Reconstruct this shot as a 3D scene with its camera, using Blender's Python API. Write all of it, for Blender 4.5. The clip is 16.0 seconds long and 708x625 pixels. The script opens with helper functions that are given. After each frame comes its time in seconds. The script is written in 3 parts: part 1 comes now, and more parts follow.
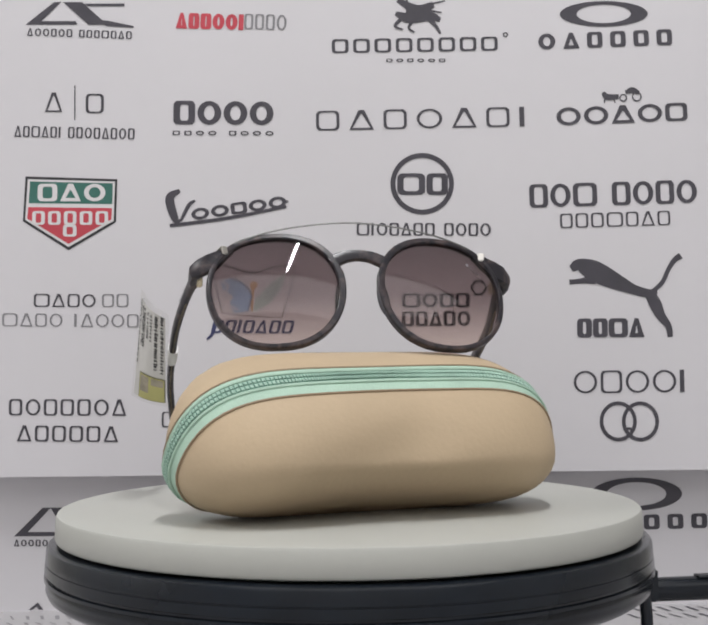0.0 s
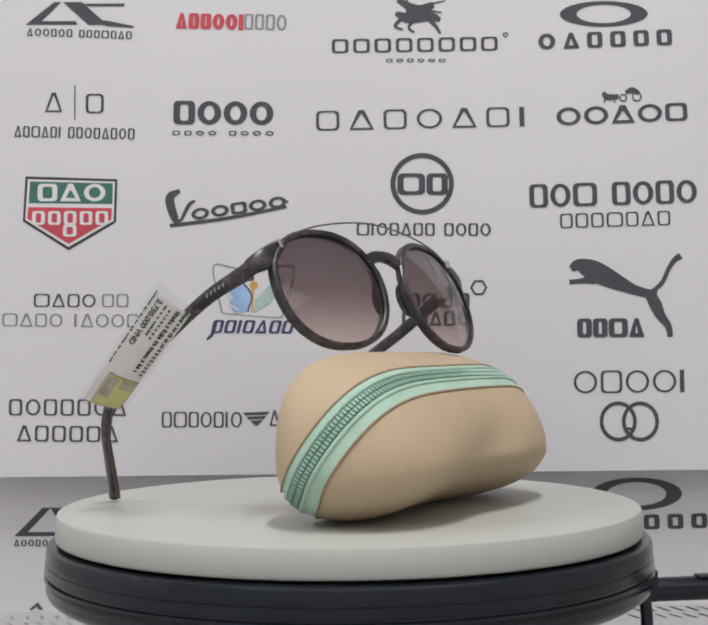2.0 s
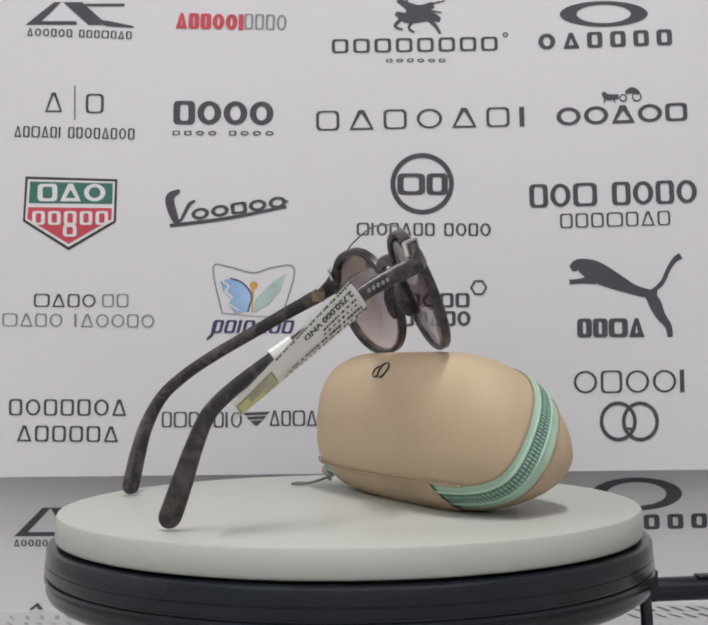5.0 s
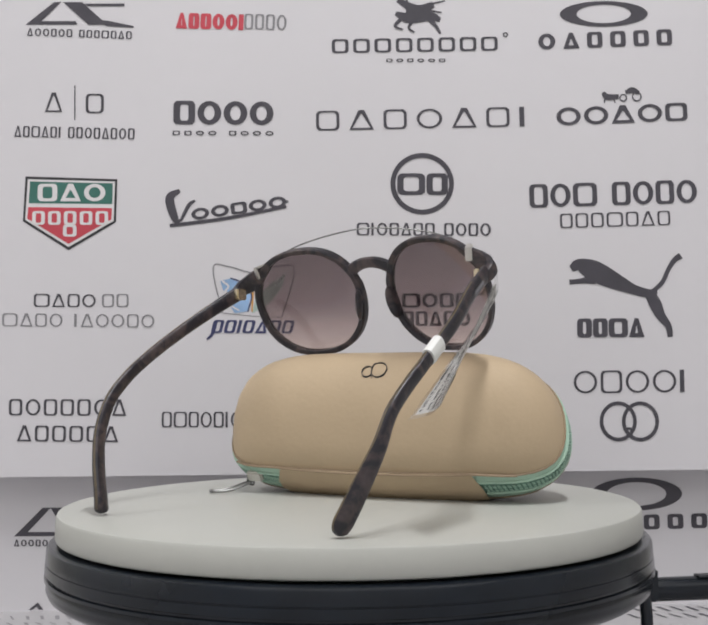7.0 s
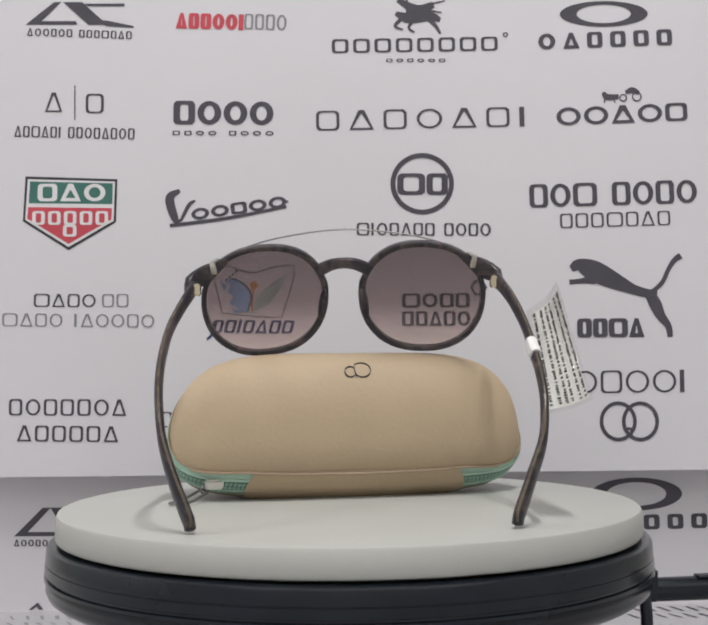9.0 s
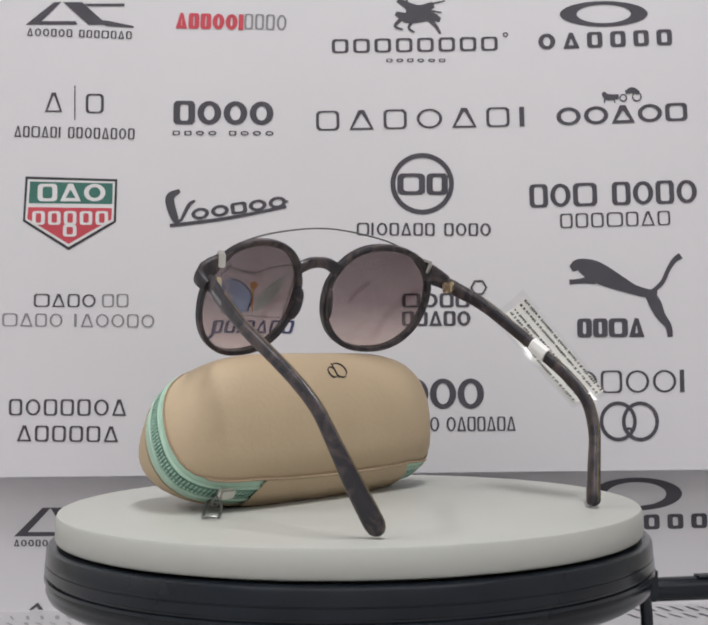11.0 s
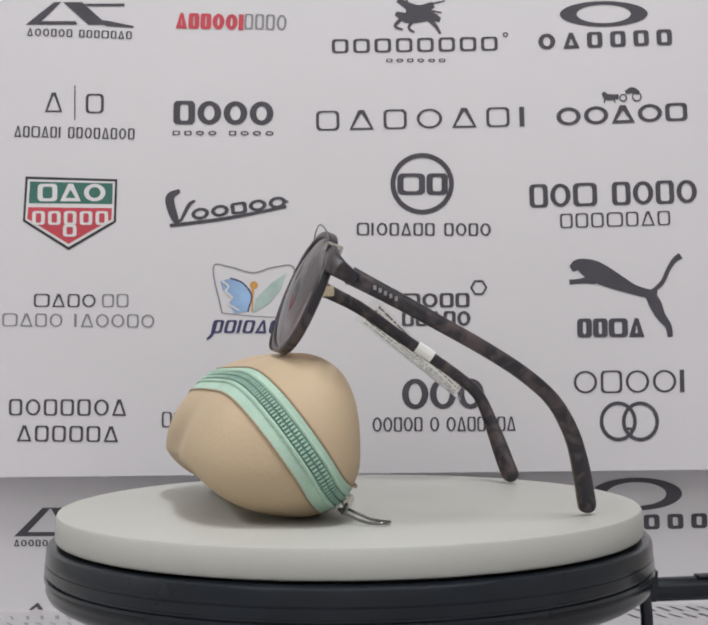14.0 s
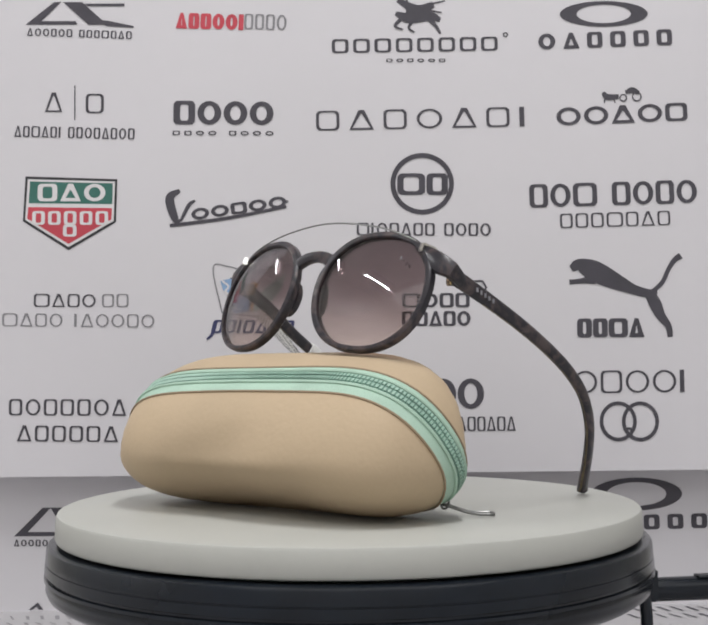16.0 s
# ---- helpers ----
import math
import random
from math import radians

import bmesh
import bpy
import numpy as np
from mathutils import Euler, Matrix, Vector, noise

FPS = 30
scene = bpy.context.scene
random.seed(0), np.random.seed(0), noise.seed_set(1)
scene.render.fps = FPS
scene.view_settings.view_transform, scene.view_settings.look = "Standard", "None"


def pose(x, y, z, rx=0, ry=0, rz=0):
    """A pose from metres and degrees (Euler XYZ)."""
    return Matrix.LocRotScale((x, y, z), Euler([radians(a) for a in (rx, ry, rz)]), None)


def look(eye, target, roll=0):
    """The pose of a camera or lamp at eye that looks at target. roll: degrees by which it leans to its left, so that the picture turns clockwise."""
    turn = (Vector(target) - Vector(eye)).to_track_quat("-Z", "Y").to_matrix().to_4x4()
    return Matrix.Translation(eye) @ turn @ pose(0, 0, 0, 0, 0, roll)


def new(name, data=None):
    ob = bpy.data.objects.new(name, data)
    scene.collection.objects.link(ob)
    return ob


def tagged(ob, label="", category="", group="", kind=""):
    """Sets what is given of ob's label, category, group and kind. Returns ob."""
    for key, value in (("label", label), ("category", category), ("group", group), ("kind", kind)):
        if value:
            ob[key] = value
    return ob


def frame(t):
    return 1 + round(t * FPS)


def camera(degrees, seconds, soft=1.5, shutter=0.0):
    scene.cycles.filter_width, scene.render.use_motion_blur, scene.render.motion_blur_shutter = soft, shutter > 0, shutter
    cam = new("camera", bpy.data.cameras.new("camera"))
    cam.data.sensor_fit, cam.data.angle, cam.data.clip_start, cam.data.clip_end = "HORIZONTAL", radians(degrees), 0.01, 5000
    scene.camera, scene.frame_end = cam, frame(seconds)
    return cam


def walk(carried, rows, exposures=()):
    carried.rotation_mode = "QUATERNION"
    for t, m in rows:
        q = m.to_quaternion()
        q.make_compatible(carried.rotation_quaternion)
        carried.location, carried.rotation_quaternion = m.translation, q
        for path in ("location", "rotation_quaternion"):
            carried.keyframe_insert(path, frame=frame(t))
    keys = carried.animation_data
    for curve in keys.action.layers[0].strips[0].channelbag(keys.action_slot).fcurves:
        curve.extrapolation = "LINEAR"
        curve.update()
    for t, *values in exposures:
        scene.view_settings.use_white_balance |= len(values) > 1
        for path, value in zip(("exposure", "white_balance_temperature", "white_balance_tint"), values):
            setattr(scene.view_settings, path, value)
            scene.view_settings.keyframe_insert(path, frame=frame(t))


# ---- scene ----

# The origin is the middle of the turntable's white disc, on its top face.
EYE = Vector((0.0, -0.5211, 0.0626))
AIM = EYE + Vector((0.0057, 1.0, 0.0399))
cam = camera(33.44, 16.0, soft=2.2)
walk(cam, [(0.0, look(EYE, AIM, -0.585)), (16.0, look(EYE, AIM, -0.585))])

# ---- light ----
scene.view_settings.exposure = 0.0
world = bpy.data.worlds.new("room_air")
world.use_nodes = True
world.node_tree.nodes["Background"].inputs[0].default_value = (0.9, 0.92, 1.0, 1)
world.node_tree.nodes["Background"].inputs[1].default_value = 0.02
scene.world = world


def ceiling_lamp(x, y, z, turn, watts, length, width):
    data = bpy.data.lights.new("lamp_light", "AREA")
    data.shape, data.size, data.size_y, data.energy, data.color = "RECTANGLE", length, width, watts, (0.980, 0.974, 0.990)
    ob = new("lamp_light", data)
    ob.matrix_basis = pose(x, y, z, 0, 0, turn)
    return ob


# place, turn, watts, length and width of each lamp under the ceiling: tubes, and one wide unseen panel added as frontal
# fill
LAMPS = ((0.16, -0.45, 1.50, 86, 16.0, 0.7, 0.03), (-1.50, -0.38, 1.50, 88, 13.0, 0.8, 0.03), (-1.6, 1.05, 1.50, 50, 3.5, 0.6, 0.03), (0.1, -1.70, 1.50, 0, 17.5, 3.6, 1.5))
for tx, ty, tz, turn, watts, length, width in LAMPS:
    ceiling_lamp(tx, ty, tz, turn, watts, length, width)


# ---- materials ----
def material(name, colour, rough=0.5, metal=0.0, noise_scale=0.0, amount=0.1, bump=0.0, bump_scale=0.0, spec=0.5, fine=0.0):
    """A plain surface with broad stains (noise_scale, amount), fine grain and a little relief."""
    m = bpy.data.materials.new(name)
    m.use_nodes = True
    nt = m.node_tree
    b = nt.nodes["Principled BSDF"]
    b.inputs["Base Color"].default_value = (*colour, 1)
    b.inputs["Roughness"].default_value = rough
    b.inputs["Metallic"].default_value = metal
    b.inputs["Specular IOR Level"].default_value = spec
    co = nt.nodes.new("ShaderNodeTexCoord")
    if noise_scale:
        n = nt.nodes.new("ShaderNodeTexNoise")
        n.inputs["Scale"].default_value, n.inputs["Detail"].default_value = noise_scale, 5
        nt.links.new(co.outputs["Object"], n.inputs["Vector"])
        ramp = nt.nodes.new("ShaderNodeValToRGB")
        lo, hi = 1 - amount, 1 + amount
        ramp.color_ramp.elements[0].position, ramp.color_ramp.elements[1].position = 0.3, 0.7
        ramp.color_ramp.elements[0].color = (*[c * lo for c in colour], 1)
        ramp.color_ramp.elements[1].color = (*[min(1, c * hi) for c in colour], 1)
        nt.links.new(n.outputs["Fac"], ramp.inputs["Fac"])
        last = ramp.outputs["Color"]
        if fine:
            n2 = nt.nodes.new("ShaderNodeTexNoise")
            n2.inputs["Scale"].default_value, n2.inputs["Detail"].default_value = noise_scale * 25, 3
            nt.links.new(co.outputs["Object"], n2.inputs["Vector"])
            mr = nt.nodes.new("ShaderNodeMapRange")
            mr.inputs["To Min"].default_value, mr.inputs["To Max"].default_value = 1 - fine, 1 + fine
            nt.links.new(n2.outputs["Fac"], mr.inputs["Value"])
            mul = nt.nodes.new("ShaderNodeVectorMath")
            mul.operation = "SCALE"
            nt.links.new(last, mul.inputs[0])
            nt.links.new(mr.outputs["Result"], mul.inputs["Scale"])
            last = mul.outputs["Vector"]
        nt.links.new(last, b.inputs["Base Color"])
    if bump:
        n = nt.nodes.new("ShaderNodeTexNoise")
        n.inputs["Scale"].default_value, n.inputs["Detail"].default_value = bump_scale, 4
        nt.links.new(co.outputs["Object"], n.inputs["Vector"])
        bp = nt.nodes.new("ShaderNodeBump")
        bp.inputs["Strength"].default_value, bp.inputs["Distance"].default_value = bump, 0.001
        nt.links.new(n.outputs["Fac"], bp.inputs["Height"])
        nt.links.new(bp.outputs["Normal"], b.inputs["Normal"])
    return m


paper = material("banner_paper", (0.692, 0.678, 0.702), 0.45, noise_scale=3.5, amount=0.028, bump=0.05, bump_scale=18, spec=0.3, fine=0.01)
ink_dark = material("dark_print", (0.066, 0.062, 0.076), 0.5, noise_scale=60, amount=0.15)
ink_black = material("black_print", (0.03, 0.03, 0.035), 0.5, noise_scale=60, amount=0.15)
ink_grey = material("grey_print", (0.25, 0.245, 0.26), 0.5, noise_scale=60, amount=0.1)
ink_red = material("red_print", (0.55, 0.065, 0.09), 0.5, noise_scale=60, amount=0.08)
ink_green = material("green_print", (0.045, 0.16, 0.13), 0.5, noise_scale=60, amount=0.08)
ink_white = material("pale_print", (0.72, 0.70, 0.71), 0.5, noise_scale=60, amount=0.03)
ink_navy = material("navy_print", (0.045, 0.05, 0.13), 0.5, noise_scale=60, amount=0.1)
ink_blue = material("blue_print", (0.30, 0.46, 0.70), 0.5, noise_scale=60, amount=0.2)
ink_teal = material("teal_print", (0.42, 0.54, 0.50), 0.5, noise_scale=60, amount=0.2)
ink_orange = material("orange_print", (0.62, 0.33, 0.08), 0.5, noise_scale=60, amount=0.1)
wall_paint = material("wall_paint", (0.78, 0.77, 0.75), 0.7, noise_scale=2, amount=0.03, bump=0.1, bump_scale=150)
floor_tile = material("grey_floor", (0.42, 0.40, 0.38), 0.35, noise_scale=3, amount=0.08)
table_laminate = material("table_laminate", (0.66, 0.65, 0.66), 0.3, noise_scale=9, amount=0.04)
disc_plastic = material("white_disc_plastic", (0.446, 0.451, 0.418), 0.45, noise_scale=14, amount=0.025, bump=0.03, bump_scale=60, fine=0.012)
black_plastic = material("black_plastic", (0.0085, 0.0115, 0.0165), 0.2, noise_scale=30, amount=0.3, bump=0.05, bump_scale=90, spec=0.34)
# white table sheet toned down to grey: its shade is in the colour
shaded_sheet = material("shaded_glossy_sheet", (0.44, 0.43, 0.44), 0.3, noise_scale=12, amount=0.06)
groove_plastic = material("groove_plastic", (0.008, 0.008, 0.008), 0.5)
beige_leather = material("beige_leatherette", (0.50, 0.388, 0.26), 0.62, noise_scale=22, amount=0.06, bump=0.12, bump_scale=420, spec=0.3, fine=0.03)
beige_seam = material("beige_seam", (0.30, 0.22, 0.14), 0.6)
mint_tape = material("mint_zip_tape", (0.41, 0.58, 0.47), 0.75, noise_scale=60, amount=0.08, bump=0.3, bump_scale=900, fine=0.05)
mint_coil = material("mint_zip_coil", (0.33, 0.50, 0.41), 0.5, noise_scale=90, amount=0.1)
coil_bed = material("dark_mint_coil_bed", (0.13, 0.26, 0.20), 0.7, noise_scale=90, amount=0.15)
steel = material("bright_steel", (0.24, 0.24, 0.235), 0.4, 1.0)
claw_metal = material("brushed_pale_metal", (0.66, 0.64, 0.60), 0.34, 1.0)
gold = material("pale_gold_metal", (0.75, 0.66, 0.48), 0.25, 1.0)
label_edge = material("label_edge", (0.28, 0.26, 0.18), 0.5)
label_taupe = material("label_taupe", (0.40, 0.36, 0.27), 0.5, noise_scale=200, amount=0.25)
label_paper = material("label_paper", (0.70, 0.69, 0.66), 0.5, noise_scale=40, amount=0.05)
label_ink = material("label_ink", (0.06, 0.06, 0.06), 0.5)
label_yellow = material("label_yellow", (0.58, 0.56, 0.22), 0.5, noise_scale=40, amount=0.1)
white_band = material("white_sleeve_band", (0.80, 0.80, 0.78), 0.4)


def acetate(name, through_share, amber, dark, light, blotch=95):
    """Tortoise plastic: dark blotches in a paler brown ground that lets amber light through."""
    m = bpy.data.materials.new(name)
    m.use_nodes = True
    nt = m.node_tree
    b = nt.nodes["Principled BSDF"]
    co = nt.nodes.new("ShaderNodeTexCoord")
    n = nt.nodes.new("ShaderNodeTexNoise")
    n.inputs["Scale"].default_value, n.inputs["Detail"].default_value, n.inputs["Distortion"].default_value = blotch, 3, 1.1
    nt.links.new(co.outputs["Object"], n.inputs["Vector"])
    fine = nt.nodes.new("ShaderNodeTexNoise")
    fine.inputs["Scale"].default_value, fine.inputs["Detail"].default_value = blotch * 4.5, 2
    nt.links.new(co.outputs["Object"], fine.inputs["Vector"])
    add = nt.nodes.new("ShaderNodeMath")
    add.operation = "MULTIPLY_ADD"
    add.inputs[1].default_value = 0.22
    nt.links.new(fine.outputs["Fac"], add.inputs[0])
    nt.links.new(n.outputs["Fac"], add.inputs[2])
    share = nt.nodes.new("ShaderNodeMapRange")
    share.inputs["From Min"].default_value, share.inputs["From Max"].default_value = 0.56, 0.78
    nt.links.new(add.outputs[0], share.inputs["Value"])
    ramp = nt.nodes.new("ShaderNodeValToRGB")
    ramp.color_ramp.elements[0].color, ramp.color_ramp.elements[1].color = (*dark, 1), (*light, 1)
    nt.links.new(share.outputs["Result"], ramp.inputs["Fac"])
    nt.links.new(ramp.outputs["Color"], b.inputs["Base Color"])
    b.inputs["Roughness"].default_value = 0.3
    b.inputs["Specular IOR Level"].default_value = 0.4
    tl = nt.nodes.new("ShaderNodeBsdfTranslucent")
    tl.inputs["Color"].default_value = (*amber, 1)
    lets = nt.nodes.new("ShaderNodeMapRange")
    lets.inputs["To Min"].default_value, lets.inputs["To Max"].default_value = through_share * 0.4, through_share * 1.8
    nt.links.new(share.outputs["Result"], lets.inputs["Value"])
    mix = nt.nodes.new("ShaderNodeMixShader")
    nt.links.new(lets.outputs["Result"], mix.inputs[0])
    nt.links.new(b.outputs[0], mix.inputs[1])
    nt.links.new(tl.outputs[0], mix.inputs[2])
    nt.links.new(mix.outputs[0], nt.nodes["Material Output"].inputs["Surface"])
    return m


def sheen(nt, least):
    """How much a thin pane mirrors: little when faced squarely, all at a glance."""
    lw = nt.nodes.new("ShaderNodeLayerWeight")
    lw.inputs["Blend"].default_value = 0.5
    pw = nt.nodes.new("ShaderNodeMath")
    pw.operation = "POWER"
    pw.inputs[1].default_value = 3.4
    nt.links.new(lw.outputs["Facing"], pw.inputs[0])
    mr = nt.nodes.new("ShaderNodeMapRange")
    mr.inputs["To Min"].default_value, mr.inputs["To Max"].default_value = least, 0.9
    nt.links.new(pw.outputs[0], mr.inputs["Value"])
    return mr


def tinted_lens():
    """Gradient tint, dark grey-brown above and lighter below, with a glossy coat."""
    m = bpy.data.materials.new("gradient_lens")
    m.use_nodes = True
    nt = m.node_tree
    nt.nodes.remove(nt.nodes["Principled BSDF"])
    out = nt.nodes["Material Output"]
    co = nt.nodes.new("ShaderNodeTexCoord")
    sep = nt.nodes.new("ShaderNodeSeparateXYZ")
    nt.links.new(co.outputs["Object"], sep.inputs[0])
    mr = nt.nodes.new("ShaderNodeMapRange")
    mr.inputs["From Min"].default_value, mr.inputs["From Max"].default_value = 0.066, 0.114
    nt.links.new(sep.outputs["Z"], mr.inputs["Value"])
    ramp = nt.nodes.new("ShaderNodeValToRGB")
    ramp.color_ramp.elements[0].color, ramp.color_ramp.elements[1].color = (0.93, 0.84, 0.80, 1), (0.42, 0.365, 0.375, 1)
    ramp.color_ramp.elements.new(0.5).color = (0.535, 0.465, 0.468, 1)
    nt.links.new(mr.outputs["Result"], ramp.inputs["Fac"])
    tr = nt.nodes.new("ShaderNodeBsdfTransparent")
    nt.links.new(ramp.outputs["Color"], tr.inputs["Color"])
    gl = nt.nodes.new("ShaderNodeBsdfGlossy")
    gl.inputs["Roughness"].default_value = 0.02
    fr = sheen(nt, 0.05)
    mix = nt.nodes.new("ShaderNodeMixShader")
    nt.links.new(fr.outputs[0], mix.inputs[0])
    nt.links.new(tr.outputs[0], mix.inputs[1])
    nt.links.new(gl.outputs[0], mix.inputs[2])
    nt.links.new(mix.outputs[0], out.inputs["Surface"])
    return m


def clear_film():
    m = bpy.data.materials.new("clear_plastic_film")
    m.use_nodes = True
    nt = m.node_tree
    nt.nodes.remove(nt.nodes["Principled BSDF"])
    tr = nt.nodes.new("ShaderNodeBsdfTransparent")
    tr.inputs["Color"].default_value = (0.93, 0.93, 0.92, 1)
    gl = nt.nodes.new("ShaderNodeBsdfGlossy")
    gl.inputs["Roughness"].default_value = 0.12
    fr = sheen(nt, 0.03)
    mix = nt.nodes.new("ShaderNodeMixShader")
    nt.links.new(fr.outputs[0], mix.inputs[0])
    nt.links.new(tr.outputs[0], mix.inputs[1])
    nt.links.new(gl.outputs[0], mix.inputs[2])
    nt.links.new(mix.outputs[0], nt.nodes["Material Output"].inputs["Surface"])
    return m


tortoise, lens_tint, film_clear = acetate("tortoise_acetate", 0.10, (0.36, 0.22, 0.11), (0.027, 0.025, 0.031), (0.098, 0.077, 0.079)), tinted_lens(), clear_film()
core_olive = acetate("olive_acetate_core", 0.40, (0.62, 0.50, 0.30), (0.11, 0.088, 0.060), (0.25, 0.20, 0.13), 60)


# ---- mesh helpers ----
def part(name, bm, mat, parent=None, label="", smooth=True, sharp=38):
    """Link a bmesh as one mesh object under a thing or a part."""
    bmesh.ops.recalc_face_normals(bm, faces=bm.faces)
    me = bpy.data.meshes.new(name)
    bm.to_mesh(me)
    bm.free()
    me.materials.append(mat)
    if smooth:
        me.polygons.foreach_set("use_smooth", [True] * len(me.polygons))
        me.set_sharp_from_angle(angle=radians(sharp))
    ob = new(name, me)
    if parent is not None:
        ob.parent = parent
    return tagged(ob, label) if label else ob


def box(x0, x1, y0, y1, z0, z1, bevel=0.0, bm=None):
    bm = bm or bmesh.new()
    made = bmesh.ops.create_cube(bm, size=1, matrix=Matrix.Translation(((x0 + x1) / 2, (y0 + y1) / 2, (z0 + z1) / 2)) @ Matrix.Diagonal((x1 - x0, y1 - y0, z1 - z0, 1)))
    if bevel:
        bmesh.ops.bevel(bm, geom=list({e for v in made["verts"] for e in v.link_edges}), offset=bevel, segments=2, affect="EDGES")
    return bm


def lathe(profile, steps=160):
    """Turn a profile of (radius, height) about z; a radius of 0 closes it."""
    bm = bmesh.new()
    rings = []
    for r, z in profile:
        if r == 0:
            rings.append([bm.verts.new((0, 0, z))])
        else:
            rings.append([bm.verts.new((r * math.cos(2 * math.pi * k / steps), r * math.sin(2 * math.pi * k / steps), z)) for k in range(steps)])
    skin(bm, rings, True)
    return bm


def skin(bm, rings, loop):
    """Faces between neighbouring rows of vertices; a row of one vertex is a pole."""
    for a, b in zip(rings, rings[1:]):
        n = max(len(a), len(b))
        for k in range(n if loop else n - 1):
            q = [a[k % len(a)], a[(k + 1) % n % len(a)], b[(k + 1) % n % len(b)], b[k % len(b)]]
            q = list(dict.fromkeys(q))
            if len(q) > 2:
                bm.faces.new(q)


def spline(points, steps):
    """A smooth run through control points (any number of coordinates)."""
    p = [np.array(q, float) for q in points]
    p = [2 * p[0] - p[1], *p, 2 * p[-1] - p[-2]]
    out = []
    for i in range(1, len(p) - 2):
        for k in range(steps):
            t = k / steps
            out.append(0.5 * (2 * p[i] + (p[i + 1] - p[i - 1]) * t + (2 * p[i - 1] - 5 * p[i] + 4 * p[i + 1] - p[i + 2]) * t * t
                              + (3 * p[i] - p[i - 1] - 3 * p[i + 1] + p[i + 2]) * t ** 3))
    out.append(p[-2])
    return out


def sweep(path, side, halves, corners=12, power=3.0, bm=None, closed=False):
    """Sweep a rounded section along a path. side: the direction of its first half width; halves: (along side, across) for each point."""
    bm = bm or bmesh.new()
    rings = []
    n = len(path)
    for i, q in enumerate(path):
        q = Vector(q)
        a, b = (path[(i - 1) % n], path[(i + 1) % n]) if closed else (path[max(i - 1, 0)], path[min(i + 1, n - 1)])
        way = (Vector(b) - Vector(a)).normalized()
        s = Vector(side[i] if isinstance(side, list) else side)
        s = (s - way * s.dot(way)).normalized()
        t = way.cross(s)
        h, w = halves[i]
        ring = []
        for k in range(corners):
            c, d = math.cos(2 * math.pi * (k + 0.5) / corners), math.sin(2 * math.pi * (k + 0.5) / corners)
            f = (abs(c) ** power + abs(d) ** power) ** (-1 / power)
            ring.append(bm.verts.new(q + s * (c * f * h) + t * (d * f * w)))
        rings.append(ring)
    if closed:
        rings.append(rings[0])
    skin(bm, rings, True)
    if not closed:
        for ring, q in ((rings[0], path[0]), (rings[-1], path[-1])):
            bm.faces.new(ring)
    return bm


# ---- the room round the table ----
TABLE = -0.090
FLOOR = TABLE - 0.75


def build_room():
    x0, x1, y0, y1, z1 = -2.2, 2.2, -2.6, 1.6, 1.66
    tagged(part("floor", box(x0 - 0.1, x1 + 0.1, y0 - 0.1, y1 + 0.1, FLOOR - 0.1, FLOOR), floor_tile, smooth=False), "plain grey tiled shop floor", "floor", kind="structure")
    tagged(part("ceiling", box(x0 - 0.1, x1 + 0.1, y0 - 0.1, y1 + 0.1, z1, z1 + 0.1), wall_paint, smooth=False), "plain white painted ceiling", "ceiling", kind="structure")
    for name, b in (("wall_west", (x0 - 0.1, x0, y0, y1)), ("wall_east", (x1, x1 + 0.1, y0, y1)), ("wall_south", (x0 - 0.1, x1 + 0.1, y0 - 0.1, y0)), ("wall_north", (x0 - 0.1, x1 + 0.1, y1, y1 + 0.1))):
        tagged(part(name, box(*b, FLOOR, z1), wall_paint, smooth=False), "plain painted shop wall", "wall", kind="structure")
    for tx, ty, tz, turn, watts, length, width in LAMPS:
        # the wide one is an added fill panel, out of view behind the camera
        fitting = tagged(new("ceiling_light"), "white tube light fitting under the ceiling" if width < 0.1 else "unseen wide fill panel added under the ceiling", "light", group="ceiling lights")
        fitting.matrix_basis = pose(tx, ty, tz, 0, 0, turn)
        part("housing", box(-length / 2 - 0.02, length / 2 + 0.02, -width / 2 - 0.02, width / 2 + 0.02, 0.01, z1 - tz, 0.006), wall_paint, fitting)
        for s in (-1, 1):
            part("end_cap", box(s * (length / 2 + 0.01) - 0.012, s * (length / 2 + 0.01) + 0.012, -width / 2 - 0.015, width / 2 + 0.015, -0.012, 0.012, 0.004), wall_paint, fitting)


def build_table():
    table = tagged(new("display_table"), "pale laminate display table under the turntable", "table")
    table.location = (0, -0.1, FLOOR)
    part("tabletop", box(-0.7, 0.7, -0.4, 0.42, 0.72, 0.75, 0.004), table_laminate, table)
    for sx in (-1, 1):
        for sy in (-0.34, 0.36):
            part("leg", box(sx * 0.65 - 0.02, sx * 0.65 + 0.02, sy - 0.02, sy + 0.02, 0, 0.72, 0.003), table_laminate, table)


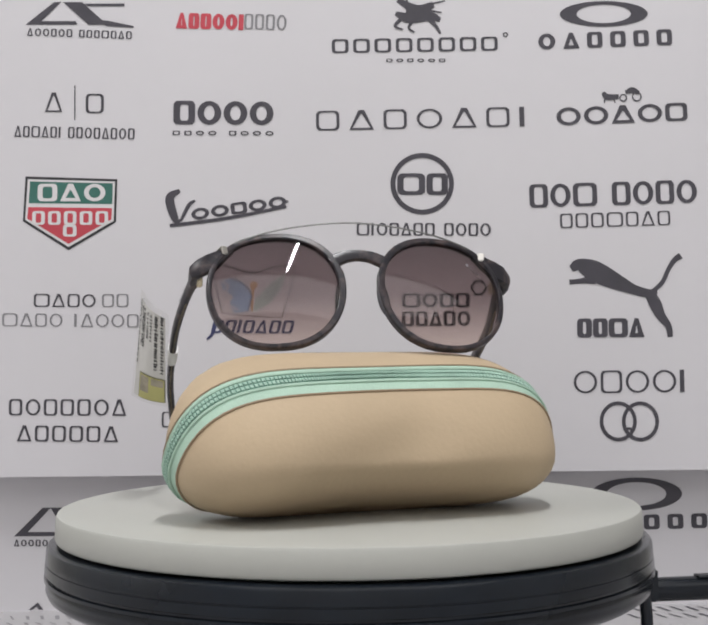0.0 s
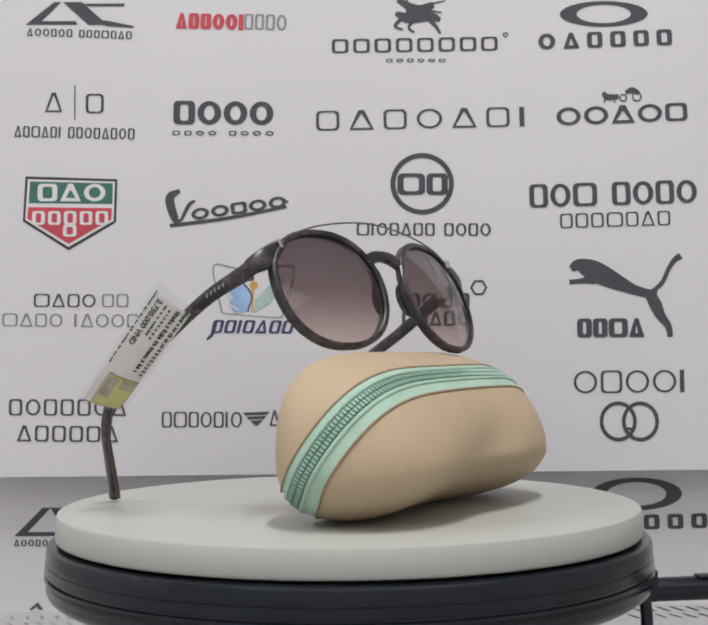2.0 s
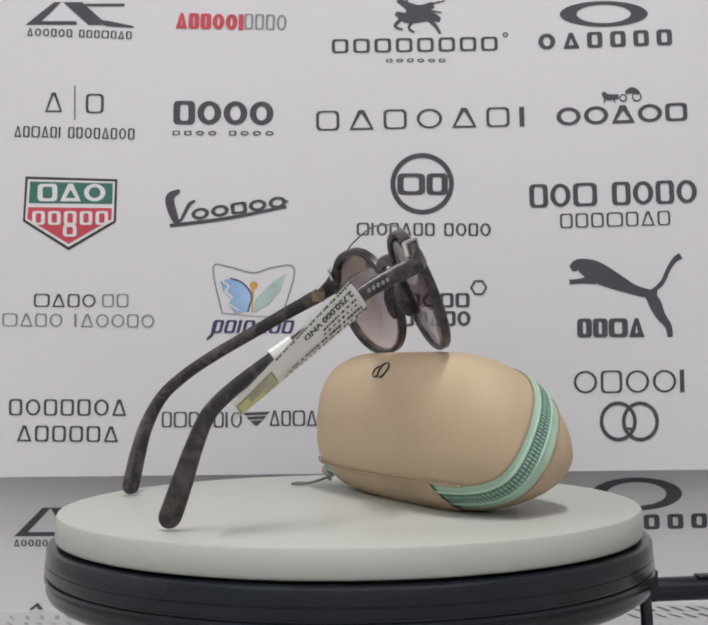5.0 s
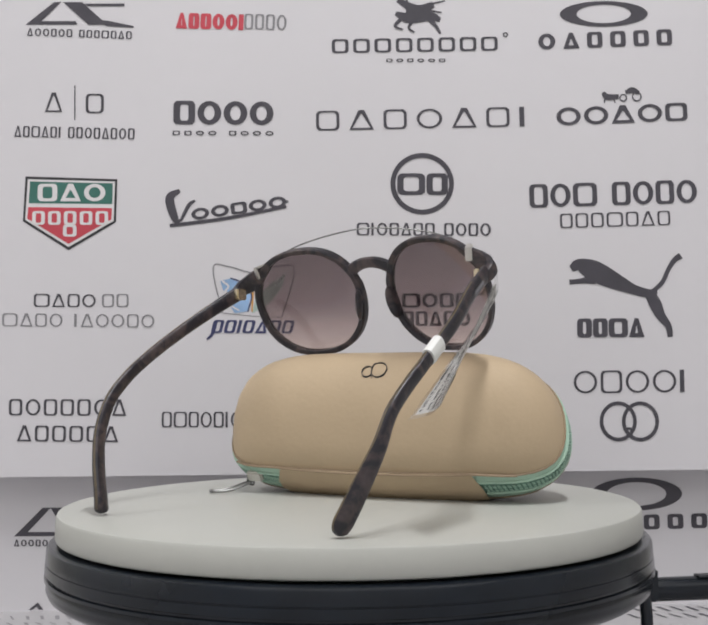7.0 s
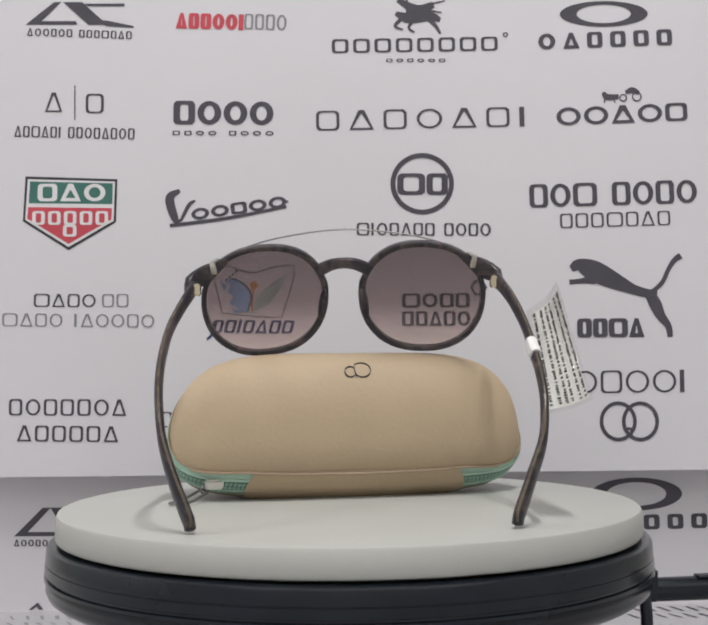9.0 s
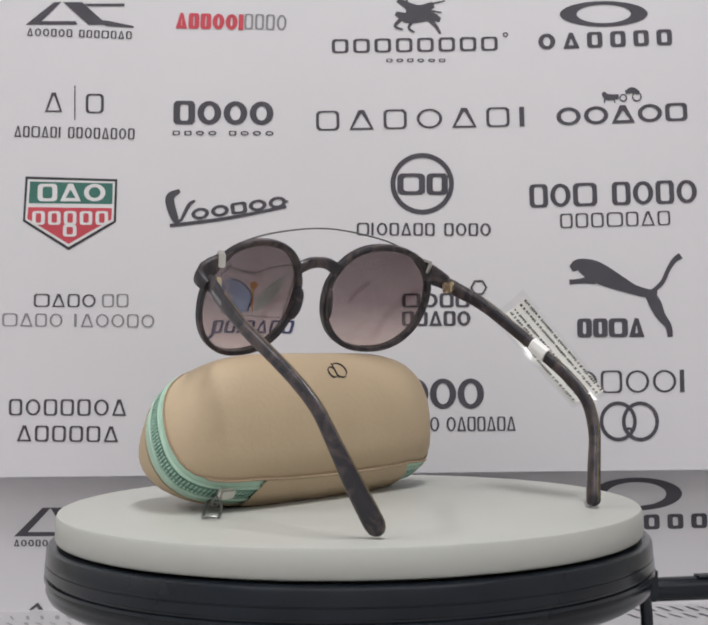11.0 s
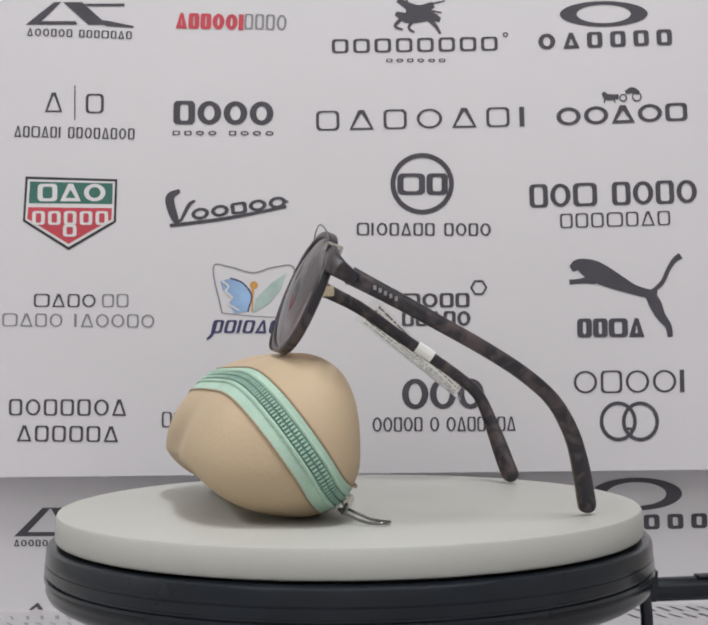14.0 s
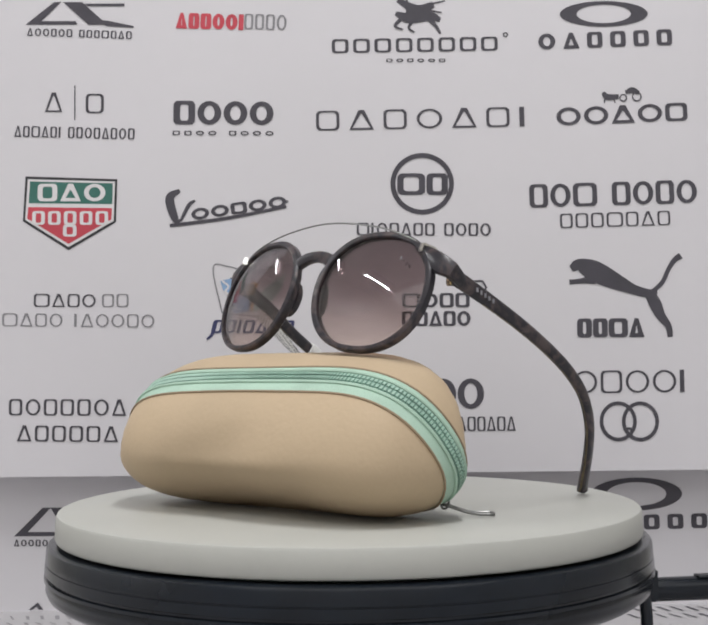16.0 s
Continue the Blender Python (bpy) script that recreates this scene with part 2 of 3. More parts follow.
# ---- the printed banners ----
class Ink:
    """Flat printed shapes, each an object of its own, in millimetres on the sheet."""

    def __init__(self):
        self.made, self.level, self.bm = [], 0, None

    def start(self, name):
        self.bm = bmesh.new()
        self.made.append((name, self.bm))

    def face(self, points, level=None):
        y = -0.00025 - 0.00012 * (self.level if level is None else level) - 0.000008 * (len(self.made) % 12)
        return [self.bm.verts.new((x / 1000, y, z / 1000)) for x, z in points]

    def poly(self, points, level=None, name="printed_shape"):
        self.start(name)
        self.bm.faces.new(self.face(points, level))

    def band(self, outer, inner, name="printed_ring"):
        self.start(name)
        a, b = self.face(outer), self.face(inner)
        n = len(a)
        for k in range(n):
            self.bm.faces.new((a[k], a[(k + 1) % n], b[(k + 1) % n], b[k]))

    def ring(self, cx, cz, rx, rz, ix, iz, n=36):
        turn = [2 * math.pi * k / n for k in range(n)]
        self.band([(cx + rx * math.cos(a), cz + rz * math.sin(a)) for a in turn], [(cx + ix * math.cos(a), cz + iz * math.sin(a)) for a in turn])

    def stroke(self, points, widths):
        self.start("printed_shape")
        run = spline([(*p, w) for p, w in zip(points, widths)], 6)
        left, right = [], []
        for i, (x, z, w) in enumerate(run):
            a, b = run[max(i - 1, 0)], run[min(i + 1, len(run) - 1)]
            d = Vector((b[0] - a[0], b[1] - a[1])).normalized()
            left.append((x - d.y * w / 2, z + d.x * w / 2))
            right.append((x + d.y * w / 2, z - d.x * w / 2))
        vl, vr = self.face(left), self.face(right)
        for k in range(len(run) - 1):
            self.bm.faces.new((vl[k], vl[k + 1], vr[k + 1], vr[k]))

    def done(self, sheet, mat, label):
        """label: a word on the colour, for what is not dark."""
        for name, bm in self.made:
            part(name, bm, mat, sheet, label if mat not in (ink_dark, ink_black) else "", smooth=False)


WIDE = {"i": 0.35, " ": 0.55, "w": 1.3, "o": 1.1, "a": 1.05, "n": 1.0}


def word(ink, ax, az, bx, bz, h, codes, stroke, gap=0.2, lean=0.0):
    """A run of plain upright shapes in place of lettering, from (ax, az) to (bx, bz), which are the middles of its ends."""
    unit = 1 / (sum(WIDE[c] for c in codes) + gap * (len(codes) - 1))
    length = math.hypot(bx - ax, bz - az)
    ux, uz = (bx - ax) / length, (bz - az) / length
    at = 0.0
    for c in codes:
        w = WIDE[c] * unit * length

        def put(points):
            return [(ax + ux * (at + x) - uz * z + lean * z, az + uz * (at + x) + ux * z) for x, z in points]
        s, k = min(stroke, w * 0.45), h / 2
        if c == "i":
            ink.poly(put([(0, -k), (max(w * 0.6, stroke), -k), (max(w * 0.6, stroke), k), (0, k)]), name="printed_bar")
        elif c == "o":
            turn = [2 * math.pi * j / 20 for j in range(20)]
            ink.band(put([(w / 2 + w / 2 * math.cos(a), k * math.sin(a)) for a in turn]), put([(w / 2 + (w / 2 - s) * math.cos(a), (k - s * 0.7) * math.sin(a)) for a in turn]), "printed_bar")
        elif c == "a":
            ink.band(put([(0, -k), (w, -k), (w * 0.62, k), (w * 0.38, k)]), put([(s * 1.1, -k + s * 0.7), (w - s * 1.1, -k + s * 0.7), (w * 0.52, k - s * 1.3), (w * 0.48, k - s * 1.3)]), "printed_bar")
        elif c in "nw":
            turn = [2 * math.pi * (j + 0.5) / 24 for j in range(24)]
            size = [(math.cos(q), math.sin(q), (abs(math.cos(q)) ** 7 + abs(math.sin(q)) ** 7) ** (-1 / 7)) for q in turn]
            ink.band(put([(w / 2 + w / 2 * x * f, k * z * f) for x, z, f in size]), put([(w / 2 + (w / 2 - s) * x * f, (k - s * 0.6) * z * f) for x, z, f in size]), "printed_bar")
        elif c == "#":
            ink.band(put([(0, -k), (w, -k), (w, k), (0, k)]), put([(s, -k + s * 0.7), (w - s, -k + s * 0.7), (w - s, k - s * 0.7), (s, k - s * 0.7)]), "printed_bar")
        at += w + gap * unit * length


def build_banner():
    banner = tagged(new("printed_banner"), "white paper banner printed with rows of dark marks", "banner")
    banner.location = (0, 0.19, 0)
    bm = box(-0.26, 0.27, 0.0, 0.0012, -0.0058, 0.36)
    sheet = part("sheet", bm, paper, banner, smooth=False)
    ink = Ink()
    ink.poly([(-194.1, 268.3), (-176.8, 282.0), (-172.4, 282.0), (-184.4, 270.4), (-163.6, 270.2), (-162.5, 268.0)])
    ink.poly([(-171.3, 282.0), (-159.7, 281.9), (-144.3, 267.8), (-155.9, 267.9)])
    ink.poly([(-158.6, 281.0), (-133.9, 280.8), (-133.9, 279.1), (-156.4, 279.3)])
    ink.poly([(-152.6, 271.0), (-143.8, 270.3), (-128.4, 266.9), (-128.4, 265.7), (-144.9, 267.0)])
    word(ink, -193.2, 263.9, -129.5, 261.2, 4.7, "aoonon nnnwnan", 0.95, gap=0.3)
    ink.done(sheet, ink_dark, "slanted dark mark over a line of small bars")
    ink = Ink()
    word(ink, -102.6, 270.1, -62.1, 268.6, 9.7, "annooi", 2.99, gap=0.1)
    ink.done(sheet, ink_red, "red printed shape")
    ink = Ink()
    word(ink, -61.0, 269.2, -35.2, 268.1, 9.5, "nnno", 1.36, gap=0.2)
    ink.done(sheet, ink_grey, "grey printed shape")
    ink = Ink()
    word(ink, -7.8, 253.4, 93.3, 254.2, 8.6, "nnnnnnnn", 1.90, gap=0.28)
    word(ink, 25.2, 244.4, 61.2, 244.1, 2.2, "nonoon", 0.82, gap=0.6)
    ink.ring(98.1, 259.6, 1.6, 1.6, 0.8, 0.8)
    ink.stroke([(32.5, 281.6), (44.8, 275.4), (54.5, 278.6)], [2.7, 6.0, 3.8])
    ink.stroke([(31.3, 273.3), (39.2, 270.4), (51.6, 271.4), (58.5, 269.1)], [2.7, 6.5, 6.0, 2.7])
    ink.stroke([(35.1, 270.4), (30.9, 265.5), (35.6, 263.2)], [2.4, 1.9, 1.1])
    ink.stroke([(51.1, 270.3), (55.7, 265.3), (58.4, 260.5)], [3.3, 2.2, 1.4])
    ink.stroke([(42.0, 269.0), (39.2, 264.3), (42.7, 261.5)], [2.2, 1.6, 1.1])
    ink.stroke([(38.0, 281.6), (39.3, 273.2)], [1.6, 3.3])
    ink.stroke([(49.0, 278.1), (61.4, 280.8)], [1.1, 0.8])
    ink.stroke([(46.2, 275.9), (59.4, 273.6)], [1.4, 0.8])
    ink.done(sheet, ink_dark, "dark mark of strokes over wide-set bars")
    ink = Ink()
    ink.ring(158.4, 271.9, 26.9, 7.9, 16.6, 5.7)
    word(ink, 118.1, 255.0, 199.8, 257.3, 9.8, "oannnn", 2.99, gap=0.5)
    ink.done(sheet, ink_dark, "dark oval ring over wide-set bold bars")
    ink = Ink()
    word(ink, -182.2, 220.6, -171.8, 220.5, 11.9, "a", 1.36, gap=0.22)
    word(ink, -157.6, 219.6, -146.6, 219.5, 11.9, "n", 1.63, gap=0.22)
    ink.stroke([(-164.1, 230.6), (-164.2, 209.8)], [0.7, 0.7])
    word(ink, -200.8, 203.0, -128.0, 200.7, 6.7, "anwani nnonanon", 1.09, gap=0.25)
    ink.done(sheet, ink_dark, "two dark shapes split by an upright line")
    ink = Ink()
    word(ink, -104.4, 213.6, -43.6, 212.5, 14.6, "nooo", 4.08, gap=0.1)
    word(ink, -105.0, 201.1, -43.7, 200.3, 2.8, "nnoo nooo", 0.95, gap=0.55)
    ink.done(sheet, ink_dark, "bold bars over small spaced bars")
    ink = Ink()
    word(ink, -17.8, 207.7, 110.8, 209.2, 12.1, "nanoani", 1.77, gap=0.42)
    ink.done(sheet, ink_dark, "wide-set medium bars")
    ink = Ink()
    word(ink, 128.4, 208.8, 208.2, 211.4, 11.1, "ooaon", 2.72, gap=0.14)
    ink.stroke([(157.0, 223.5), (159.7, 220.7), (166.6, 220.9)], [2.2, 3.8, 2.7])
    ink.stroke([(158.3, 220.7), (157.7, 217.1)], [1.1, 0.8])
    ink.stroke([(163.3, 220.7), (164.3, 217.1)], [1.1, 0.8])
    ink.ring(169.3, 220.1, 2.4, 2.4, 1.6, 1.6)
    ink.ring(177.6, 220.8, 3.0, 3.0, 2.2, 2.2)
    ink.stroke([(170.7, 223.4), (174.9, 224.7), (179.0, 223.0)], [2.2, 3.8, 2.2])
    ink.done(sheet, ink_dark, "bold bars under a small cluster of strokes")
    ink = Ink()
    ink.poly([(-194.0, 175.4), (-138.5, 173.2), (-139.4, 147.1), (-168.0, 130.4), (-195.6, 148.2)])
    ink.done(sheet, ink_black, "shield-shaped dark border")
    ink = Ink()
    ink.poly([(-192.6, 173.7), (-139.9, 171.8), (-140.7, 147.9), (-168.0, 132.3), (-194.2, 149.0)], 1)
    ink.done(sheet, ink_white, "pale shield field")
    ink = Ink()
    ink.poly([(-191.2, 172.3), (-141.2, 170.7), (-141.5, 158.1), (-192.0, 159.1)], 2)
    ink.done(sheet, ink_green, "green shield field")
    ink = Ink()
    ink.poly([(-192.3, 156.7), (-141.8, 155.6), (-142.1, 148.8), (-168.0, 134.2), (-192.9, 149.8)], 2)
    ink.done(sheet, ink_red, "red shield field")
    ink = Ink()
    ink.level = 3
    word(ink, -186.6, 165.5, -145.6, 165.1, 10.7, "nao", 2.99, gap=0.15)
    word(ink, -189.9, 150.1, -144.0, 149.6, 8.3, "nnnnn", 2.18, gap=0.25)
    word(ink, -171.3, 142.2, -163.1, 142.1, 7.2, "n", 2.18, gap=0.22)
    ink.done(sheet, ink_white, "pale shield shape")
    ink = Ink()
    ink.stroke([(-106.9, 144.6), (-73.0, 148.7), (-36.3, 155.5)], [2.2, 2.2, 1.9])
    ink.stroke([(-100.8, 166.0), (-106.8, 161.1), (-103.6, 148.7), (-100.3, 147.3)], [2.2, 5.4, 4.4, 1.6])
    ink.stroke([(-100.3, 147.3), (-95.4, 156.8), (-91.5, 159.8)], [1.6, 2.4, 1.4])
    word(ink, -93.8, 151.1, -36.3, 158.8, 7.1, "oonoo", 2.45, gap=0.12)
    ink.ring(-35.8, 158.7, 0.8, 0.8, 0.3, 0.3)
    ink.done(sheet, ink_dark, "slanted brush-like strokes on a rising underline")
    ink = Ink()
    ink.ring(46.2, 168.7, 19.3, 18.8, 16.3, 15.8)
    word(ink, 31.1, 168.6, 61.8, 168.3, 13.2, "wn", 3.81, gap=0.06)
    ink.done(sheet, ink_dark, "dark ring holding bold bars")
    ink = Ink()
    word(ink, 6.2, 141.5, 87.5, 140.4, 7.7, "wionann nono", 1.36, gap=0.2)
    ink.done(sheet, ink_dark, "row of slim bars")
    ink = Ink()
    word(ink, 111.1, 160.5, 213.0, 162.6, 14.3, "now nono", 2.99, gap=0.12)
    word(ink, 129.5, 145.2, 196.4, 146.5, 8.8, "nnnwnan", 1.22, gap=0.22)
    ink.done(sheet, ink_dark, "bold bars over slim bars")
    ink = Ink()
    word(ink, -189.0, 100.3, -151.7, 99.6, 7.9, "wano", 1.22, gap=0.2)
    ink.done(sheet, ink_dark, "row of slim bars")
    ink = Ink()
    word(ink, -147.9, 99.7, -131.9, 99.6, 7.9, "nn", 1.09, gap=0.2)
    ink.done(sheet, ink_grey, "pale grey printed shape")
    ink = Ink()
    word(ink, -208.0, 88.7, -116.4, 87.0, 7.9, "wano iaoono", 1.09, gap=0.22)
    ink.done(sheet, ink_grey, "pale grey printed shape")
    ink = Ink()
    word(ink, -81.6, 83.4, -32.5, 82.6, 7.9, "nninann", 1.90, gap=0.16, lean=0.25)
    ink.stroke([(-78.8, 86.9), (-81.6, 78.8), (-84.9, 75.5)], [1.9, 1.9, 1.1])
    ink.done(sheet, ink_navy, "navy printed shape")
    ink = Ink()
    ink.stroke([(-75.5, 91.5), (-80.8, 118.6), (-71.8, 119.6), (-56.8, 115.6), (-44.5, 118.8), (-31.7, 117.3), (-39.6, 88.4)], [0.8, 0.8, 0.8, 0.8, 0.8, 0.8, 0.8])
    ink.stroke([(-75.5, 91.5), (-57.0, 89.4), (-39.6, 88.4)], [0.5, 0.5, 0.5])
    ink.done(sheet, ink_grey, "thin grey outline")
    ink = Ink()
    ink.poly([(-76.5, 110.9), (-70.5, 112.2), (-62.9, 109.1), (-58.0, 102.0), (-60.3, 92.2), (-67.9, 91.2), (-71.7, 97.2), (-70.0, 101.8), (-74.9, 105.4)])
    ink.done(sheet, ink_blue, "blue wing shape")
    ink = Ink()
    ink.level = 2
    ink.stroke([(-75.4, 110.9), (-71.6, 107.6), (-73.3, 104.3), (-69.5, 101.0), (-71.7, 97.2), (-65.2, 92.8)], [1.1, 1.1, 1.1, 1.1, 1.1, 0.8])
    ink.done(sheet, ink_white, "pale printed shape")
    ink = Ink()
    ink.level = 1
    ink.stroke([(-70.5, 112.5), (-62.9, 109.4), (-57.7, 102.0), (-60.0, 92.2)], [0.8, 0.8, 0.8, 0.8])
    ink.done(sheet, ink_navy, "navy printed shape")
    ink = Ink()
    ink.poly([(-57.5, 91.0), (-55.3, 99.8), (-46.0, 109.0), (-36.6, 115.4), (-40.0, 105.6), (-47.1, 96.9)])
    ink.done(sheet, ink_teal, "teal leaf shape")
    ink = Ink()
    ink.ring(-56.3, 108.0, 2.4, 2.4, 0.3, 0.3)
    ink.stroke([(-56.9, 105.8), (-57.5, 92.1)], [1.6, 0.8])
    ink.done(sheet, ink_orange, "orange printed shape")
    ink = Ink()
    word(ink, 33.1, 97.9, 74.0, 97.8, 8.7, "wonn", 2.18, gap=0.12)
    word(ink, 32.9, 86.9, 74.4, 86.7, 9.0, "nnano", 2.18, gap=0.12)
    ink.ring(79.6, 105.3, 5.2, 5.2, 3.9, 3.9, 6)
    ink.done(sheet, ink_dark, "two rows of bold bars and a six-sided ring")
    ink = Ink()
    ink.stroke([(135.7, 116.0), (140.5, 118.4), (147.9, 115.6), (155.7, 111.6), (164.6, 107.2), (173.4, 103.2), (181.2, 101.0), (187.7, 101.7)], [4.0, 7.5, 12.0, 12.0, 9.3, 6.2, 5.3, 2.7])
    ink.stroke([(185.0, 102.1), (190.8, 107.4), (194.6, 115.1), (198.3, 120.6), (202.3, 123.5)], [2.7, 2.7, 2.7, 3.1, 4.0])
    ink.stroke([(182.8, 101.2), (186.3, 94.2), (189.5, 87.1), (193.9, 80.9), (195.0, 74.3)], [6.2, 7.5, 5.8, 4.0, 3.3])
    ink.stroke([(150.1, 109.6), (143.4, 108.9), (137.9, 108.3), (134.5, 108.1)], [6.2, 3.5, 2.9, 3.1])
    word(ink, 138.7, 80.2, 179.4, 80.1, 11.5, "nnwa", 3.54, gap=0.06)
    ink.done(sheet, ink_dark, "dark leaping shape over bold bars")
    ink = Ink()
    word(ink, -203.9, 36.1, -133.4, 35.1, 9.8, "nonnnoa", 1.50, gap=0.24)
    word(ink, -199.0, 20.4, -138.3, 19.2, 9.5, "annnna", 1.50, gap=0.24)
    ink.done(sheet, ink_dark, "row of medium bars above another")
    ink = Ink()
    word(ink, -112.2, 27.7, -63.9, 27.2, 9.3, "nwnonio", 1.22, gap=0.16)
    word(ink, -47.4, 27.9, -9.1, 27.5, 9.2, "anwani", 1.22, gap=0.16)
    ink.poly([(-63.4, 31.3), (-47.1, 31.9), (-48.7, 30.1), (-62.0, 29.7)])
    ink.poly([(-61.5, 28.8), (-49.3, 29.3), (-50.9, 27.4), (-59.9, 27.2)])
    ink.poly([(-59.1, 26.4), (-51.5, 26.6), (-55.3, 23.1)])
    ink.done(sheet, ink_dark, "thin tall bars around a winged stripe shape")
    ink = Ink()
    word(ink, 32.4, 41.6, 81.9, 41.3, 18.4, "ooo", 4.08, gap=0.05)
    word(ink, 14.5, 23.4, 100.7, 23.1, 8.6, "oonon o oannana", 1.22, gap=0.16)
    ink.done(sheet, ink_dark, "bold bars over slim bars")
    ink = Ink()
    word(ink, 136.0, 47.6, 204.7, 47.7, 13.6, "onooi", 1.63, gap=0.16)
    ink.ring(162.5, 23.8, 11.2, 12.0, 9.0, 9.8)
    ink.ring(175.9, 23.6, 11.2, 12.0, 9.0, 9.8)
    ink.stroke([(165.4, 19.1), (170.3, 19.1), (170.2, 15.0)], [1.6, 1.6, 1.6])
    ink.done(sheet, ink_dark, "medium bars over two linked rings")


def build_lower_banner():
    banner = tagged(new("printed_banner"), "white paper banner with large marks standing on the table", "banner")
    banner.location = (0, 0.21, 0)
    sheet = part("sheet", box(-0.28, 0.29, 0.0, 0.0012, TABLE, 0.02), paper, banner, smooth=False)
    ink = Ink()
    ink.poly([(-206.4, -44.0), (-188.7, -26.6), (-183.7, -26.6), (-197.8, -41.4), (-173.4, -41.6), (-173.4, -44.1)])
    ink.poly([(-184.0, -26.6), (-173.4, -26.7), (-162.3, -44.2), (-173.4, -44.1)])
    word(ink, -206.4, -48.0, -148.4, -48.7, 4.1, "aoonon nnnwnan", 0.95, gap=0.3)
    ink.done(sheet, ink_dark, "slanted dark mark over small bars")
    ink = Ink()
    ink.ring(177.4, -22.2, 28.3, 10.1, 18.5, 7.3)
    word(ink, 136.0, -40.2, 220.9, -38.9, 9.1, "oannnn", 3.26, gap=0.5)
    ink.done(sheet, ink_dark, "dark oval ring over wide-set bold bars")
    ink = Ink()
    ink.poly([(-197.2, -88.7), (-191.7, -84.4), (-188.4, -88.8), (-191.2, -88.8), (-192.3, -86.9), (-195.0, -88.8)])
    ink.done(sheet, ink_dark, "small dark slanted shape")


def build_table_sheet():
    """Another printed sheet, lying on the table behind the turntable."""
    mat = tagged(new("printed_sheet"), "glossy printed sheet lying flat on the table, greyed by painted shade", "paper sheet")
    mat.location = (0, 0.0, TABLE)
    sheet = part("sheet", box(-0.30, 0.31, -0.20, 0.206, 0.0002, 0.0010), shaded_sheet, mat, smooth=False)
    rng = random.Random(11)
    for x0, y0, y1 in ((0.172, 0.186, 0.198), (0.166, 0.168, 0.178), (-0.225, 0.182, 0.192), (-0.222, 0.168, 0.174)):
        for k in range(9):
            x, d = x0 + 0.0085 * k, rng.uniform(-0.004, 0.004)
            bm = bmesh.new()
            w = rng.uniform(0.0012, 0.0028)
            bm.faces.new([bm.verts.new(q) for q in ((x, y0, 0.0013), (x + w, y0, 0.0013), (x + w - 0.004 + d * 0.3, y1, 0.0013), (x - 0.004 + d * 0.3, y1, 0.0013))])
            part("printed_bar", bm, ink_dark if x0 > 0 else ink_grey, sheet, smooth=False)


# ---- the turntable ----
def build_turntable():
    table = tagged(new("turntable"), "motorised display turntable, white disc on black base", "turntable")
    base = part("base", lathe([(0, -0.0150), (0.1180, -0.0150), (0.1185, -0.0128), (0.1215, -0.0125), (0.1268, -0.0126), (0.1284, -0.0131), (0.1290, -0.0142), (0.1293, -0.0190), (0.1290, -0.0192), (0.1290, -0.0195), (0.1294, -0.0197),
                               (0.1297, -0.0232), (0.1286, -0.0237), (0.1286, -0.0245), (0.1298, -0.0249), (0.1299, -0.0262), (0.1288, -0.0267), (0.1290, -0.0275), (0.1293, -0.0305), (0.1283, -0.0330), (0.1245, -0.0356),
                               (0.117, -0.0378), (0.106, -0.0390), (0.098, -0.041), (0.097, -0.086), (0, -0.086)]), black_plastic, table, "ribbed black plastic base")
    for k in range(4):
        a = math.pi / 4 + k * math.pi / 2
        bm = bmesh.new()
        bmesh.ops.create_cone(bm, cap_ends=True, segments=24, radius1=0.009, radius2=0.009, depth=0.004, matrix=Matrix.Translation((0.08 * math.cos(a), 0.08 * math.sin(a), -0.088)))
        part("rubber_foot", bm, groove_plastic, base)
    disc = part("disc", lathe([(0, 0), (0.1235, 0), (0.1246, -0.0004), (0.1251, -0.0014), (0.1256, -0.0098), (0.1250, -0.0110), (0.1225, -0.0118), (0.116, -0.0122), (0.1155, -0.0148), (0, -0.0148)]), disc_plastic, table, "smooth off-white plastic disc")
    plug = part("power_plug", sweep([(0.124, 0.002, -0.0400), (0.135, 0.002, -0.0400), (0.18, 0.006, -0.0396), (0.24, 0.012, -0.0392)], (0, 0, 1), [(0.0038, 0.0038), (0.0052, 0.0052), (0.0053, 0.0053), (0.0050, 0.0050)], 16, 2.2), black_plastic, table, "black power plug in the base")
    part("collar", sweep([(0.153, 0.003, -0.0345), (0.166, 0.0045, -0.0343)], (0, 0, 1), [(0.0010, 0.003), (0.0010, 0.003)], 10), black_plastic, plug)
    part("socket", box(0.1255, 0.1345, -0.004, 0.006, -0.0445, -0.0300, 0.001), black_plastic, table, "black power socket under the rim")
    part("cable", sweep([(0.1280, -0.004, -0.0385), (0.1290, -0.004, -0.05), (0.1294, -0.004, -0.089)], (1, 0, 0), [(0.0027, 0.0022)] * 3, 10, 2.0), black_plastic, table, "black cable hanging from the base")
    return table, disc


# ---- the spectacle case ----
CASE_AT = pose(0, 0, 0, 0, 0, 9.6) @ Matrix.Translation((-0.0057, 0, 0))
ZIP_MID = np.array((0.0, -0.0397, 0.0314))
DOWN = np.array((0.0, 0.550, -0.835))
FRONT = np.array((0.0, -0.835, -0.550))
ALONG = np.array((1.0, 0.0, 0.0))


